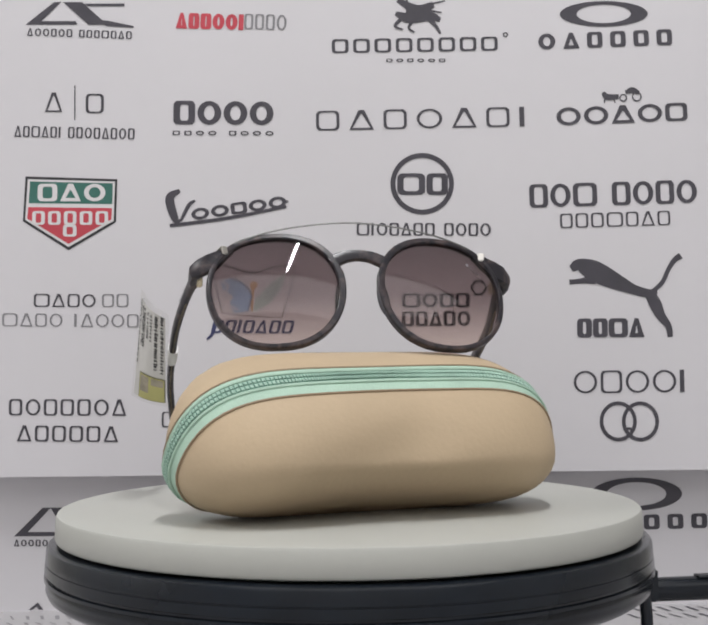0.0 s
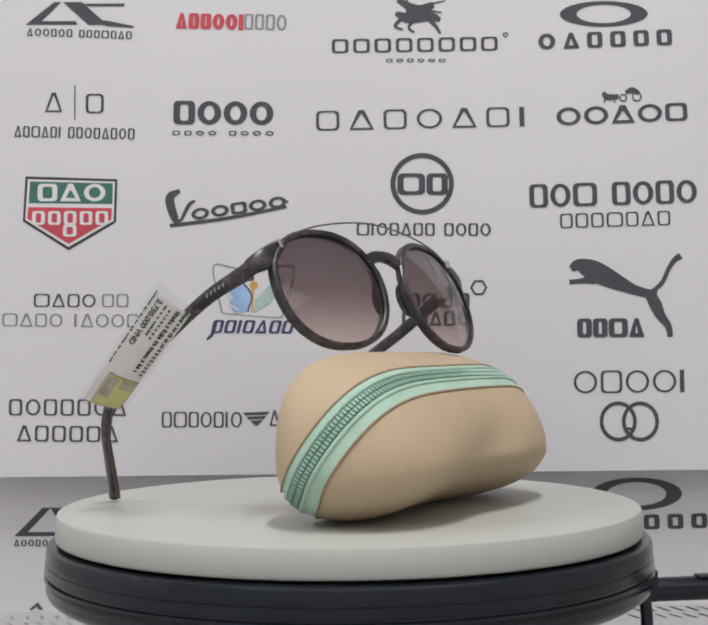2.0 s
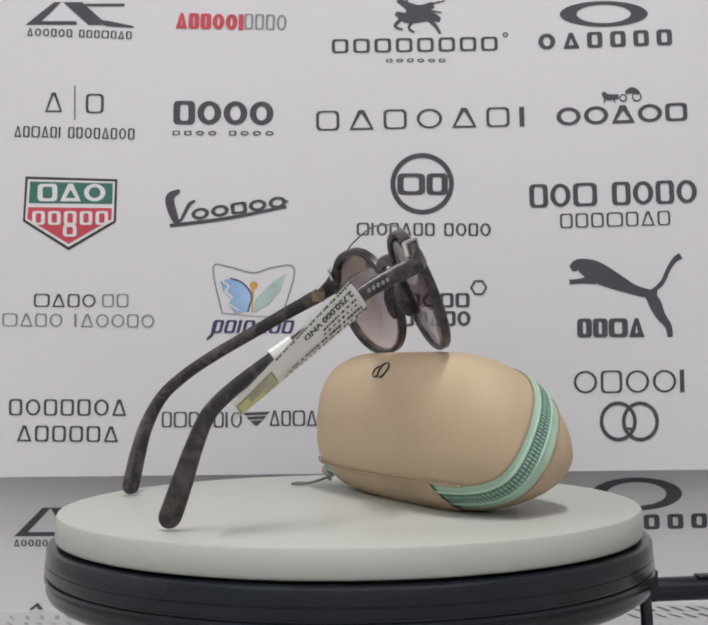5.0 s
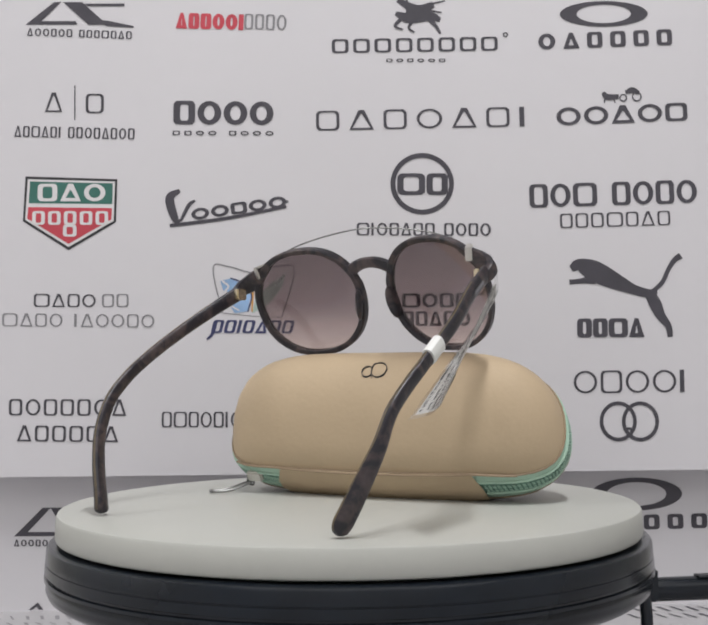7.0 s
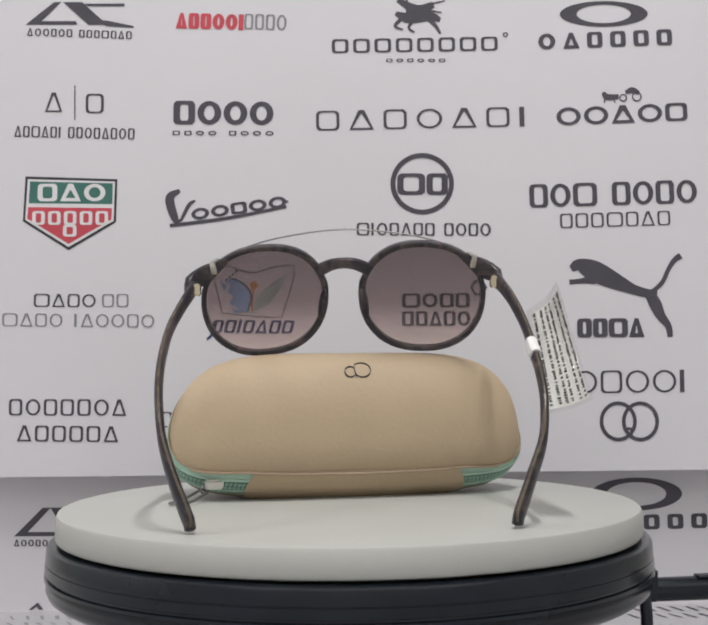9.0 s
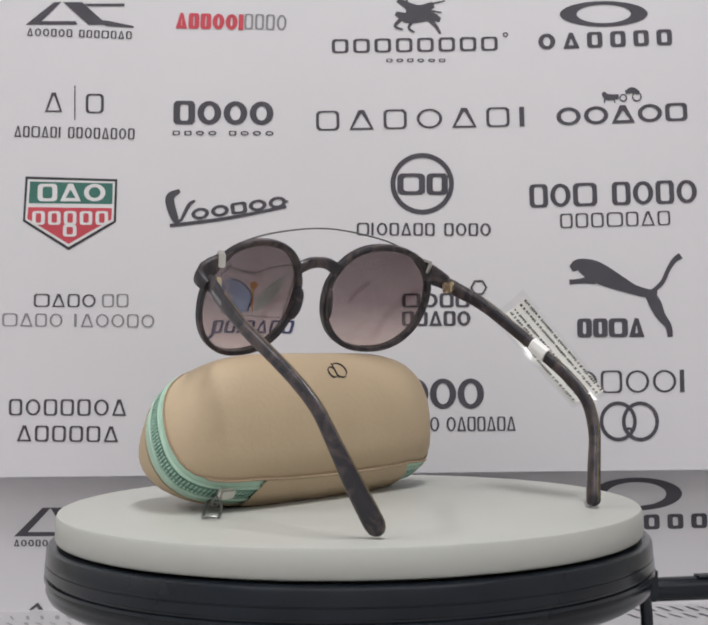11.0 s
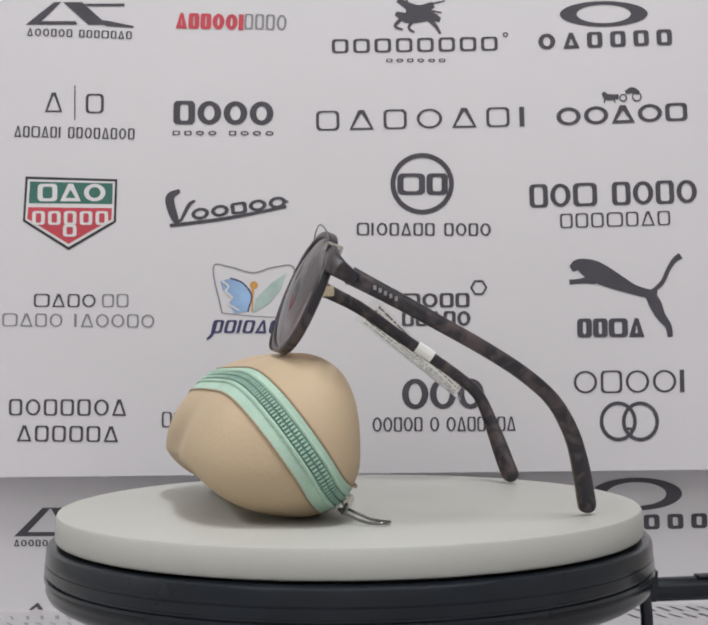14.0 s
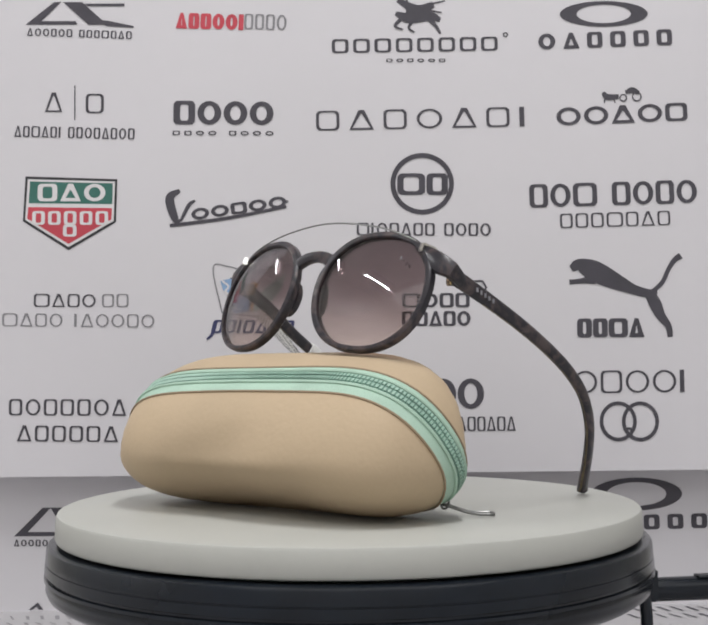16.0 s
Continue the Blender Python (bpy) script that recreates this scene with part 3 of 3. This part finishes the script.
def case_form(p):
    """Under 1 inside the case, over 1 outside: a squarish back, a tapering front with a dented belly."""
    x, y, z = p * 1000
    ahead = min(max((-29.8 - y) / 40, 0), 1.4)
    behind = max(y + 29.8, 0)
    t = abs(x / 83.0) * (1 - 0.025 * ahead) * (1 + 0.04 * min(behind / 23, 1))
    a = abs(y + 29.8) / (46.1 if y < -29.8 else 23.05)
    b0 = z - 23.25 + 1.23 * ahead - 5.56 * min(behind / 30, 1)
    b = abs(b0) / (42.24 if b0 > 0 else 23.85) * (1 - (0.02 if b0 > 0 else 0.10) * ahead)
    dent = 1.33 * math.exp(-((x + 2.8) / 42.4) ** 2) * ahead * min(max(-b0 / 23.85, 0), 1.5)
    dent += ahead * (0.11 * math.exp(-((x + 8) / 30) ** 2 - ((b0 - 3 - 0.4 * (x + 8)) / 12) ** 2) + 0.010 * math.sin(x / 13 + y / 9))
    return t ** 5.1 + (a ** (1.70 if y < -29.8 else 1.97) + b ** (1.96 + 0.595 * min(behind / 15, 1))) * (1 + dent)


def reach(origin, way):
    """How far the case's skin lies from origin along way."""
    lo, hi = 0.0, 0.14
    for _ in range(30):
        mid = (lo + hi) / 2
        if case_form(origin + way * mid) < 1:
            lo = mid
        else:
            hi = mid
    return lo


def zip_point(n, k, steps, out=0.0):
    """A point of the loop in which the skin meets the plane n metres before the zip's plane."""
    a = 2 * math.pi * k / steps
    way = ALONG * math.cos(a) + DOWN * math.sin(a)
    low = min(max((math.sin(a) - 0.22) / 0.33, 0), 1)
    n *= 1 + 0.33 * low * min(max(-n / 0.006, 0), 1)  # the tape is wider towards the hinge
    o = ZIP_MID + FRONT * (n - 0.0010 * math.cos(a) * (1 - low) - 0.0055 * low * low * (3 - 2 * low))
    return o + way * (reach(o, way) + out)


LOOP = 128


def zip_band(n0, n1, out, rows=3, skip=None):
    bm = bmesh.new()
    rings = [[bm.verts.new(zip_point(n0 + (n1 - n0) * r / rows, k, LOOP, out)) for k in range(LOOP)] for r in range(rows + 1)]
    low0 = [bm.verts.new(zip_point(n0, k, LOOP, out - 0.0012)) for k in range(LOOP)]
    low1 = [bm.verts.new(zip_point(n1, k, LOOP, out - 0.0012)) for k in range(LOOP)]
    skin(bm, [low0, *rings, low1], True)
    return bm


def shell(n, pole, rows=22):
    """Half of the case, from the loop at n to its pole."""
    bm = bmesh.new()
    rings = [[bm.verts.new(zip_point(n, k, LOOP)) for k in range(LOOP)]]
    top = np.array(pole)
    for r in range(1, rows):
        f = r / rows
        ring = []
        for k in range(LOOP):
            e = zip_point(n, k, LOOP) - ZIP_MID
            a, b = e / np.linalg.norm(e), top / np.linalg.norm(top)
            ang = math.acos(max(-1, min(1, float(a @ b))))
            way = (a * math.sin((1 - f) * ang) + b * math.sin(f * ang)) / math.sin(ang)
            ring.append(bm.verts.new(ZIP_MID + way * reach(ZIP_MID, way)))
        rings.append(ring)
    b = top / np.linalg.norm(top)
    rings.append([bm.verts.new(ZIP_MID + b * reach(ZIP_MID, b))])
    skin(bm, rings, True)
    return bm


def zip_patch(a0, a1, n0, n1, out, rows=3, cols=40):
    """A strip of the zip's loop between two angles, with thickness."""
    bm = bmesh.new()
    steps = 720

    def line(n, o):
        return [bm.verts.new(zip_point(n, (a0 + (a1 - a0) * k / cols) * 2, steps, o)) for k in range(cols + 1)]
    rings = [line(n0, out - 0.0012), *[line(n0 + (n1 - n0) * r / rows, out) for r in range(rows + 1)], line(n1, out - 0.0012)]
    skin(bm, rings, False)
    return bm


def teeth(n, count):
    """Small upright ridges along the coil."""
    bm = bmesh.new()
    for k in range(count):
        p = [zip_point(n + dn, k + dk, count, o) for dn in (-0.0009, 0.0009) for dk in (-0.27, 0.27) for o in (0.0006, 0.0012)]
        v = [bm.verts.new(q) for q in p]
        for f in ((0, 1, 3, 2), (4, 6, 7, 5), (0, 4, 5, 1), (2, 3, 7, 6), (1, 5, 7, 3)):
            bm.faces.new([v[i] for i in f])
    return bm


def on_back(x, d, lift=0.0002):
    """A point of the back half's skin, from millimetres along it and down from its upper edge."""
    way = np.array((x / 1000, 0.0158, 0.0222 - d / 1000))
    way = way / np.linalg.norm(way)
    return ZIP_MID + way * (reach(ZIP_MID, way) + lift)


def build_case():
    case = tagged(new("spectacle_case"), "beige leatherette spectacle case with mint green zip", "spectacle case")
    part("front_shell", shell(0.0084, FRONT), beige_leather, case, "bulging beige leatherette half", sharp=170)
    back = part("back_shell", shell(-0.0064, -FRONT), beige_leather, case, "flat-backed beige leatherette half", sharp=170)
    tape = part("zip_tape", zip_band(-0.0068, 0.0092, 0.0003, 6), mint_tape, case, "mint green woven zip tape")
    part("coil_bed", zip_band(-0.0027, 0.0027, 0.0005, 2), coil_bed, tape, "dark mint ground under the zip teeth")
    for n in (-0.0013, 0.0013):
        tagged(part("zip_teeth", teeth(n, 330), mint_coil, tape, "dark mint zip teeth"), kind="stuff")
    for n in (-0.0036, 0.0036):
        path = [zip_point(n, k, LOOP, 0.0006) for k in range(LOOP)]
        part("tape_fold", sweep(path, tuple(FRONT), [(0.0008, 0.0007)] * LOOP, 6, 2.0, closed=True), mint_tape, tape)
    for n in (-0.0067, 0.0090):
        path = [zip_point(n, k, LOOP, 0.0003) for k in range(LOOP)]
        part("piping", sweep(path, tuple(FRONT), [(0.0005, 0.0005)] * LOOP, 6, 2.0, closed=True), beige_seam, case, "fine dark stitched seam")
    part("hinge_strip", zip_patch(35, 146, -0.0070, 0.0090, 0.0023), beige_leather, case, "beige leatherette hinge strip")
    path = [zip_point(-0.0071, a, 360, 0.0021) for a in range(20, 157, 2)]
    part("strip_seam", sweep(path, tuple(FRONT), [(0.0004, 0.0005)] * len(path), 6, 2.0), beige_seam, case, "fine dark stitched seam")
    # a small loop, a slanted stem and an open arc pressed into the back
    arcs = ([(-3.0 + 2.1 * math.cos(radians(40 + 300 * k / 23)), -1.0 + 2.7 * math.sin(radians(40 + 300 * k / 23))) for k in range(24)],
            [(-0.9 - 0.5 * math.sin(math.pi * k / 11), 4.4 - 8.4 * k / 11) for k in range(12)],
            [(1.4 + 3.3 * math.cos(radians(130 - 270 * k / 23)), 0.3 + 4.1 * math.sin(radians(130 - 270 * k / 23))) for k in range(24)])
    for arc in arcs:
        path = [on_back(-0.9 - 0.72 * u, 6.4 - 0.8 * v, 0.0001) for u, v in arc]
        last = len(path) - 1
        part("stamped_mark", sweep(path, (0, 0.5, 0.85), [(0.0004 + 0.0004 * math.sin(math.pi * k / last), 0.00018) for k in range(last + 1)], 6, 2.0), ink_black, back, "small dark stamped curl")
    # slider and wire pull at one end of the zip
    c = Vector(zip_point(-0.002, 54, 720, 0.002))
    slider = part("zip_slider", box(-0.0042, 0.0042, -0.0026, 0.0026, -0.0016, 0.0013, 0.0008), claw_metal, case, "bright metal zip slider")
    slider.matrix_basis = Matrix.Translation(c) @ pose(0, 0, 0, 62, 0, 0)
    part("slider_bail", box(-0.0022, 0.0022, -0.0010, 0.0010, 0.0010, 0.0028, 0.0007), claw_metal, slider, "bright rounded bail")
    for k in (-1, 1):
        part("slider_rib", box(k * 0.0031 - 0.0006, k * 0.0031 + 0.0006, -0.0024, 0.0024, 0.0010, 0.0019, 0.0004), claw_metal, slider)
    a, b = Vector((0.068, -0.0185, 0.0048)), Vector((0.0745, -0.0125, 0.0018))
    run = (b - a).normalized()
    across = Vector((run.y, -run.x, 0)) * 0.0030
    loop = [a - across * 0.5, a + across, b + across * 1.15 + run * 0.008, b + across * 0.6 + run * 0.0105, b - across * 0.6 + run * 0.0105, b - across * 1.15 + run * 0.008, a - across]
    path = [Vector(q) for q in spline(loop, 4)]
    for q in path:
        q.z = max(q.z, 0.0011)
    part("zip_pull", sweep(path, (0, 0, 1), [(0.0006, 0.0006)] * len(path), 8, 2.0), steel, slider, "bent wire zip pull")
    part("pull_ring", sweep([c.lerp(a, 0.9) + Vector((0.0017 * math.cos(t), 0.0009 * math.sin(t), 0.0018 * math.sin(t))) for t in [2 * math.pi * k / 20 for k in range(20)]], (0, 1, 0), [(0.0005, 0.0005)] * 20, 8, 2.0, closed=True), steel, slider)
    for o in slider.children:
        if o.name.startswith("slider"):
            continue
        o.matrix_basis = slider.matrix_basis.inverted()
    for o in case.children:
        o.matrix_basis = CASE_AT @ o.matrix_basis
    return case


# ---- the sunglasses ----
G0 = Vector((0.0012, -0.0212, 0.0905))
GV = Vector((0.0, 0.385, 0.923))
GN = Vector((0.0, -0.923, 0.385))


def on_front(x, v, n=0.0):
    """A point of the curved spectacle front, from millimetres across, up and forward."""
    w = 4.5 - 9.0 * (x / 66.0) ** 2 - 1.5 * (v / 25.0) ** 2
    return G0 + Vector((x / 1000, 0, -0.018 * x / 1000)) + GV * (v / 1000) + GN * ((w + n) / 1000)


LENS_X, LENS_A, LENS_B, DOME = 36.3, 26.4, 24.3, 2.6


def rim_point(s, a, grow):
    """A point on a lens's outline, grown by so many millimetres."""
    c, d = math.cos(a), math.sin(a)
    f = (abs(c) ** 2.25 + abs(d) ** 2.25) ** (-1 / 2.25)
    squeeze = 1 - 0.05 * max(0, -d)
    return s * (LENS_X + (LENS_A + grow) * c * f * squeeze), (LENS_B + grow) * d * f


def build_glasses():
    g = tagged(new("sunglasses"), "dark tortoise sunglasses with brown gradient lenses leaning on the case", "sunglasses")
    n = 72
    turn = [2 * math.pi * k / n for k in range(n)]
    for s in (-1, 1):
        bm = bmesh.new()
        rings = []
        for k, a in enumerate(turn):
            up = max(0, math.sin(a))
            wide = 2.1 + 0.6 * up + 0.9 * max(0, -math.cos(a)) * (1 if math.sin(a) < 0.3 else 0.5)
            ring = []
            for grow, nn in ((0, 1.6), (0.5, 2.0), (wide - 0.6, 2.0), (wide, 1.4), (wide, -1.4), (wide - 0.6, -2.0), (0.5, -2.0), (0, -1.6)):
                x, v = rim_point(s, a, grow)
                ring.append(bm.verts.new(on_front(x, v, nn)))
            rings.append(ring)
        rings.append(rings[0])
        skin(bm, rings, True)
        part("rim", bm, tortoise, g)
        bm = bmesh.new()
        rows = []
        for nn in (0.9, -0.9):
            for q in range(1, 13):
                rows.append([bm.verts.new(on_front(s * LENS_X + (rim_point(s, a, 0.3)[0] - s * LENS_X) * q / 12, rim_point(s, a, 0.3)[1] * q / 12, nn + DOME * (1 - (q / 12) ** 2))) for a in turn])
        skin(bm, [[bm.verts.new(on_front(s * LENS_X, 0, 0.9 + DOME))], *rows[:12], *rows[:11:-1], [bm.verts.new(on_front(s * LENS_X, 0, -0.9 + DOME))]], True)
        lens = part("lens", bm, lens_tint, g, "brown gradient tinted lens")
        if s > 0:
            for k in range(4):
                c, d = on_front(s * (49.0 + 1.5 * k), 14.2 - 1.1 * k, 2.2 - 0.25 * k), 0.0004
                bm = bmesh.new()
                bm.faces.new([bm.verts.new(c + Vector((x, 0, 0)) + GV * z) for x, z in ((-d, -0.0008), (d, -0.0008), (d, 0.0008), (-d, 0.0008))])
                part("printed_bar", bm, ink_grey, lens, smooth=False)
        # end piece that reaches back to the hinge
        path = [on_front(s * 53.0, 20.6), on_front(s * 57.5, 18.2), on_front(s * 62.0, 15.2), on_front(s * 66.2, 13.2), on_front(s * 69.4, 12.0, -2.0), on_front(s * 69.6, 11.2, -5.5), on_front(s * 69.0, 10.4, -9.5)]
        part("end_piece", sweep(path, tuple(GV), [(0.0012, 0.0017), (0.0028, 0.0019), (0.0043, 0.0020), (0.0043, 0.0020), (0.0037, 0.0020), (0.0031, 0.0019), (0.0027, 0.0018)], 14, 3.0), tortoise, g)
        pad = bmesh.new()
        bmesh.ops.create_icosphere(pad, subdivisions=3, radius=1.0, matrix=Matrix.Translation(on_front(s * 9.6, -3.0, -2.6)) @ pose(0, 0, 0, -22, 0, s * 24) @ Matrix.Diagonal((0.0017, 0.0034, 0.0078, 1)))
        part("nose_pad", pad, tortoise, g)
    path = [on_front(x, v) for x, v in spline([(-12.4, 12.0), (-9.5, 13.8), (-5.0, 15.6), (0, 16.2), (5.0, 15.6), (9.5, 13.8), (12.4, 12.0)], 4)]
    part("bridge", sweep(path, tuple(GN), [(0.0019, 0.0025 + 0.0012 * abs(k / (len(path) - 1) - 0.5)) for k in range(len(path))], 12), tortoise, g, "keyhole bridge of tortoise plastic")
    # temples
    for s, control in ((-1, ((-67.6, -5.0, 97.6), (-70.8, 13, 88.4), (-73.5, 30, 76.5), (-74.3, 48, 64.3), (-74.2, 64, 52.8), (-73.3, 73.5, 43.5), (-71.5, 78.6, 31.7), (-67.0, 82.0, 19.8), (-62.6, 85.0, 9.0), (-60.8, 86.4, 4.6), (-60.2, 86.9, 2.2), (-60.0, 87.1, 0.9))),
                       (1, ((68.4, -5.0, 95.0), (72.0, 13, 85.0), (74.6, 30, 75.2), (75.0, 48, 64.8), (74.4, 62, 55.5), (73.0, 73, 45.5), (70.6, 80.5, 32.5), (66.3, 85.0, 19.5), (62.0, 87.9, 9.0), (60.2, 89.1, 4.6), (59.6, 89.6, 2.2), (59.4, 89.8, 0.9)))):
        run = spline([(*c, h) for c, h in zip(control, (3.6, 3.1, 2.9, 2.8, 2.8, 2.9, 3.3, 3.9, 4.2, 4.1, 3.0, 0.9))], 5)
        path = [Vector(q[:3]) / 1000 for q in run]
        m = len(path)
        halves = [(q[3] / 1000, 0.0019 + 0.0005 * min(1, max(0, (i - 28) / 12)) if i < m - 5 else 0.0024 * math.sqrt(max(0.06, 1 - ((i - m + 6) / 5.2) ** 2))) for i, q in enumerate(run)]
        side = [Vector((0, 0.5, 0.85)) for q in run]
        temple = part("temple", sweep(path, side, [(h, w * (1 - 0.12 * min(1, (m - 1 - i) / 9))) for i, (h, w) in enumerate(halves)], 14, 2.6), tortoise, g, "slim dark tortoise temple with curved tip")
        part("core", sweep(path[4:-5], side[4:-5], [(h * 1.025, w * 0.6) for h, w in halves[4:-5]], 12, 3.2), core_olive, temple, "olive amber core layer showing along the edges")
        a, b = Vector(control[1]) / 1000, Vector(control[0]) / 1000
        for k in range(5):
            c = b.lerp(a, 0.50 + 0.11 * k) + Vector((s * 0.0021, 0, 0))
            part("printed_bar", box(c.x - 0.0001, c.x + 0.0001, c.y - 0.0006, c.y + 0.0006, c.z - 0.0009, c.z + 0.0009), ink_grey, temple, smooth=False)
        h = Vector(control[0]) / 1000
        part("hinge", box(h.x - s * 0.0020 - 0.0014, h.x - s * 0.0020 + 0.0014, h.y - 0.002, h.y + 0.0045, h.z - 0.0035, h.z + 0.0018, 0.0005), gold, temple, "pale gold metal hinge")
    # wire bar of the clip-on and its two claws
    wire = [on_front(x, v, nn) for x, v, nn in spline([(-57.5, 19.8, 1.0), (-48, 24.4, 2.0), (-30, 29.2, 2.0), (0, 32.2, 2.0), (30, 29.2, 2.0), (48, 24.4, 2.0), (57.5, 19.8, 1.0)], 6)]
    part("brow_wire", sweep(wire, tuple(GN), [(0.00038, 0.00038)] * len(wire), 8, 2.0), steel, g, "thin steel brow wire arching over the bridge")
    for s in (-1, 1):
        c = on_front(s * 57.8, 20.2)
        bm = box(-0.0015, 0.0015, -0.0034, -0.0024, -0.0026, 0.0012, 0.0004)
        box(-0.0015, 0.0015, -0.0030, 0.0034, 0.0004, 0.0014, 0.0004, bm)
        box(-0.0015, 0.0015, 0.0024, 0.0034, -0.0046, 0.0012, 0.0004, bm)
        ob = part("claw", bm, claw_metal, g, "small pale metal claw")
        ob.matrix_basis = Matrix.Translation(c) @ pose(0, 0, 0, -22, 0, -s * 25)
    build_tag(g)
    return g


def build_tag(g):
    """The clear sleeve with a price label, slipped over one temple."""
    a, b, c, d = Vector((-88.6, 24.5, 91.5)) / 1000, Vector((-78.6, 14.4, 81.3)) / 1000, Vector((-76.0, 63.2, 42.0)) / 1000, Vector((-91.5, 68.8, 47.2)) / 1000

    def at(u, v, lift=0.0):
        """u along the label from the hinge end, v across it."""
        p = a.lerp(b, v).lerp(d.lerp(c, v), u)
        n = (d - a).cross(b - a).normalized()
        if n.x > 0:
            n = -n
        return p + n * (lift + 0.004 * math.sin(math.pi * max(0, min(1, v))) * 0.5)

    def patch(u0, u1, v0, v1, lift, bm=None, nu=6, nv=6):
        bm = bm or bmesh.new()
        rows = [[bm.verts.new(at(u0 + (u1 - u0) * i / nu, v0 + (v1 - v0) * j / nv, lift)) for j in range(nv + 1)] for i in range(nu + 1)]
        skin(bm, rows, False)
        return bm
    tag = part("price_tag", patch(-0.06, 1.03, -0.08, 1.08, -0.0004), film_clear, g, "clear plastic sleeve with printed price label")
    part("label_sheet", patch(0.0, 0.99, 0.02, 0.98, 0.0), label_paper, tag, "cream paper label")
    field = part("yellow_box", patch(0.70, 0.985, 0.22, 0.98, 0.0002), label_edge, tag, "thin dark outline of the lower field")
    part("yellow_field", patch(0.71, 0.978, 0.24, 0.96, 0.0003), label_yellow, field, "yellow printed field")
    part("taupe_field", patch(0.72, 0.90, 0.27, 0.55, 0.0004), label_taupe, field, "grey-brown printed block")
    part("grey_field", patch(0.72, 0.80, 0.62, 0.94, 0.0004), label_taupe, field, "grey-brown printed block")
    rng = random.Random(4)
    for k, (u0, u1, tall) in enumerate(((0.0, 0.62, 0.05), (0.05, 0.40, 0.0), (0.04, 0.30, 0.06), (0.05, 0.34, 0.06), (0.03, 0.62, 0.11), (0.0, 0.64, 0.09))):
        v = (0.03, 0.19, 0.40, 0.53, 0.68, 0.86)[k]
        for lift, first, last, high in ((0.0003, u0, u1, tall), (-0.0002, 0.02, 0.97, 0.075)):
            if not high:
                continue
            bm = bmesh.new()
            u = first
            while u < last:
                w = rng.uniform(0.010, 0.022)
                cut = rng.uniform(0.7, 1.0)
                patch(u, u + w, v, v + high * cut, lift, bm, 1, 1)
                u += w + rng.choice((0.006, 0.006, 0.02))
            part("print_line", bm, label_ink, tag, "dark line of small print")
    # the price, set along the label
    words = bpy.data.curves.new("price", "FONT")
    words.body, words.size, words.offset = "2.750.000 VND", 1.0, 0.03
    source = new("price", words)
    me = bpy.data.meshes.new_from_object(source.evaluated_get(bpy.context.evaluated_depsgraph_get()))
    bpy.data.objects.remove(source)
    wide = max(q.co.x for q in me.vertices)
    for q in me.vertices:
        q.co = at(0.03 + 0.40 * q.co.x / wide, 0.17 + 0.20 * q.co.y, 0.0003)
    me.materials.append(label_ink)
    new("price_print", me).parent = tag
    part("band", sweep([Vector((-74.0, 42, 68.6)) / 1000, Vector((-74.4, 50, 63.2)) / 1000], (0, 0.5, 0.85), [(0.0034, 0.0024)] * 2, 12, 2.6), white_band, tag, "white paper band round the temple")


build_room()
build_table()
build_banner()
build_lower_banner()
build_table_sheet()
turntable, disc = build_turntable()
case = build_case()
glasses = build_glasses()


def motions():
    """The disc turns once in about nineteen seconds, and the case and the sunglasses ride on it."""
    rows = [(k * 0.5, pose(0, 0, 0, 0, 0, 11.658 + 18.831 * k * 0.5)) for k in range(33)]
    walk(disc, rows)
    walk(case, rows)
    walk(glasses, rows)


motions()
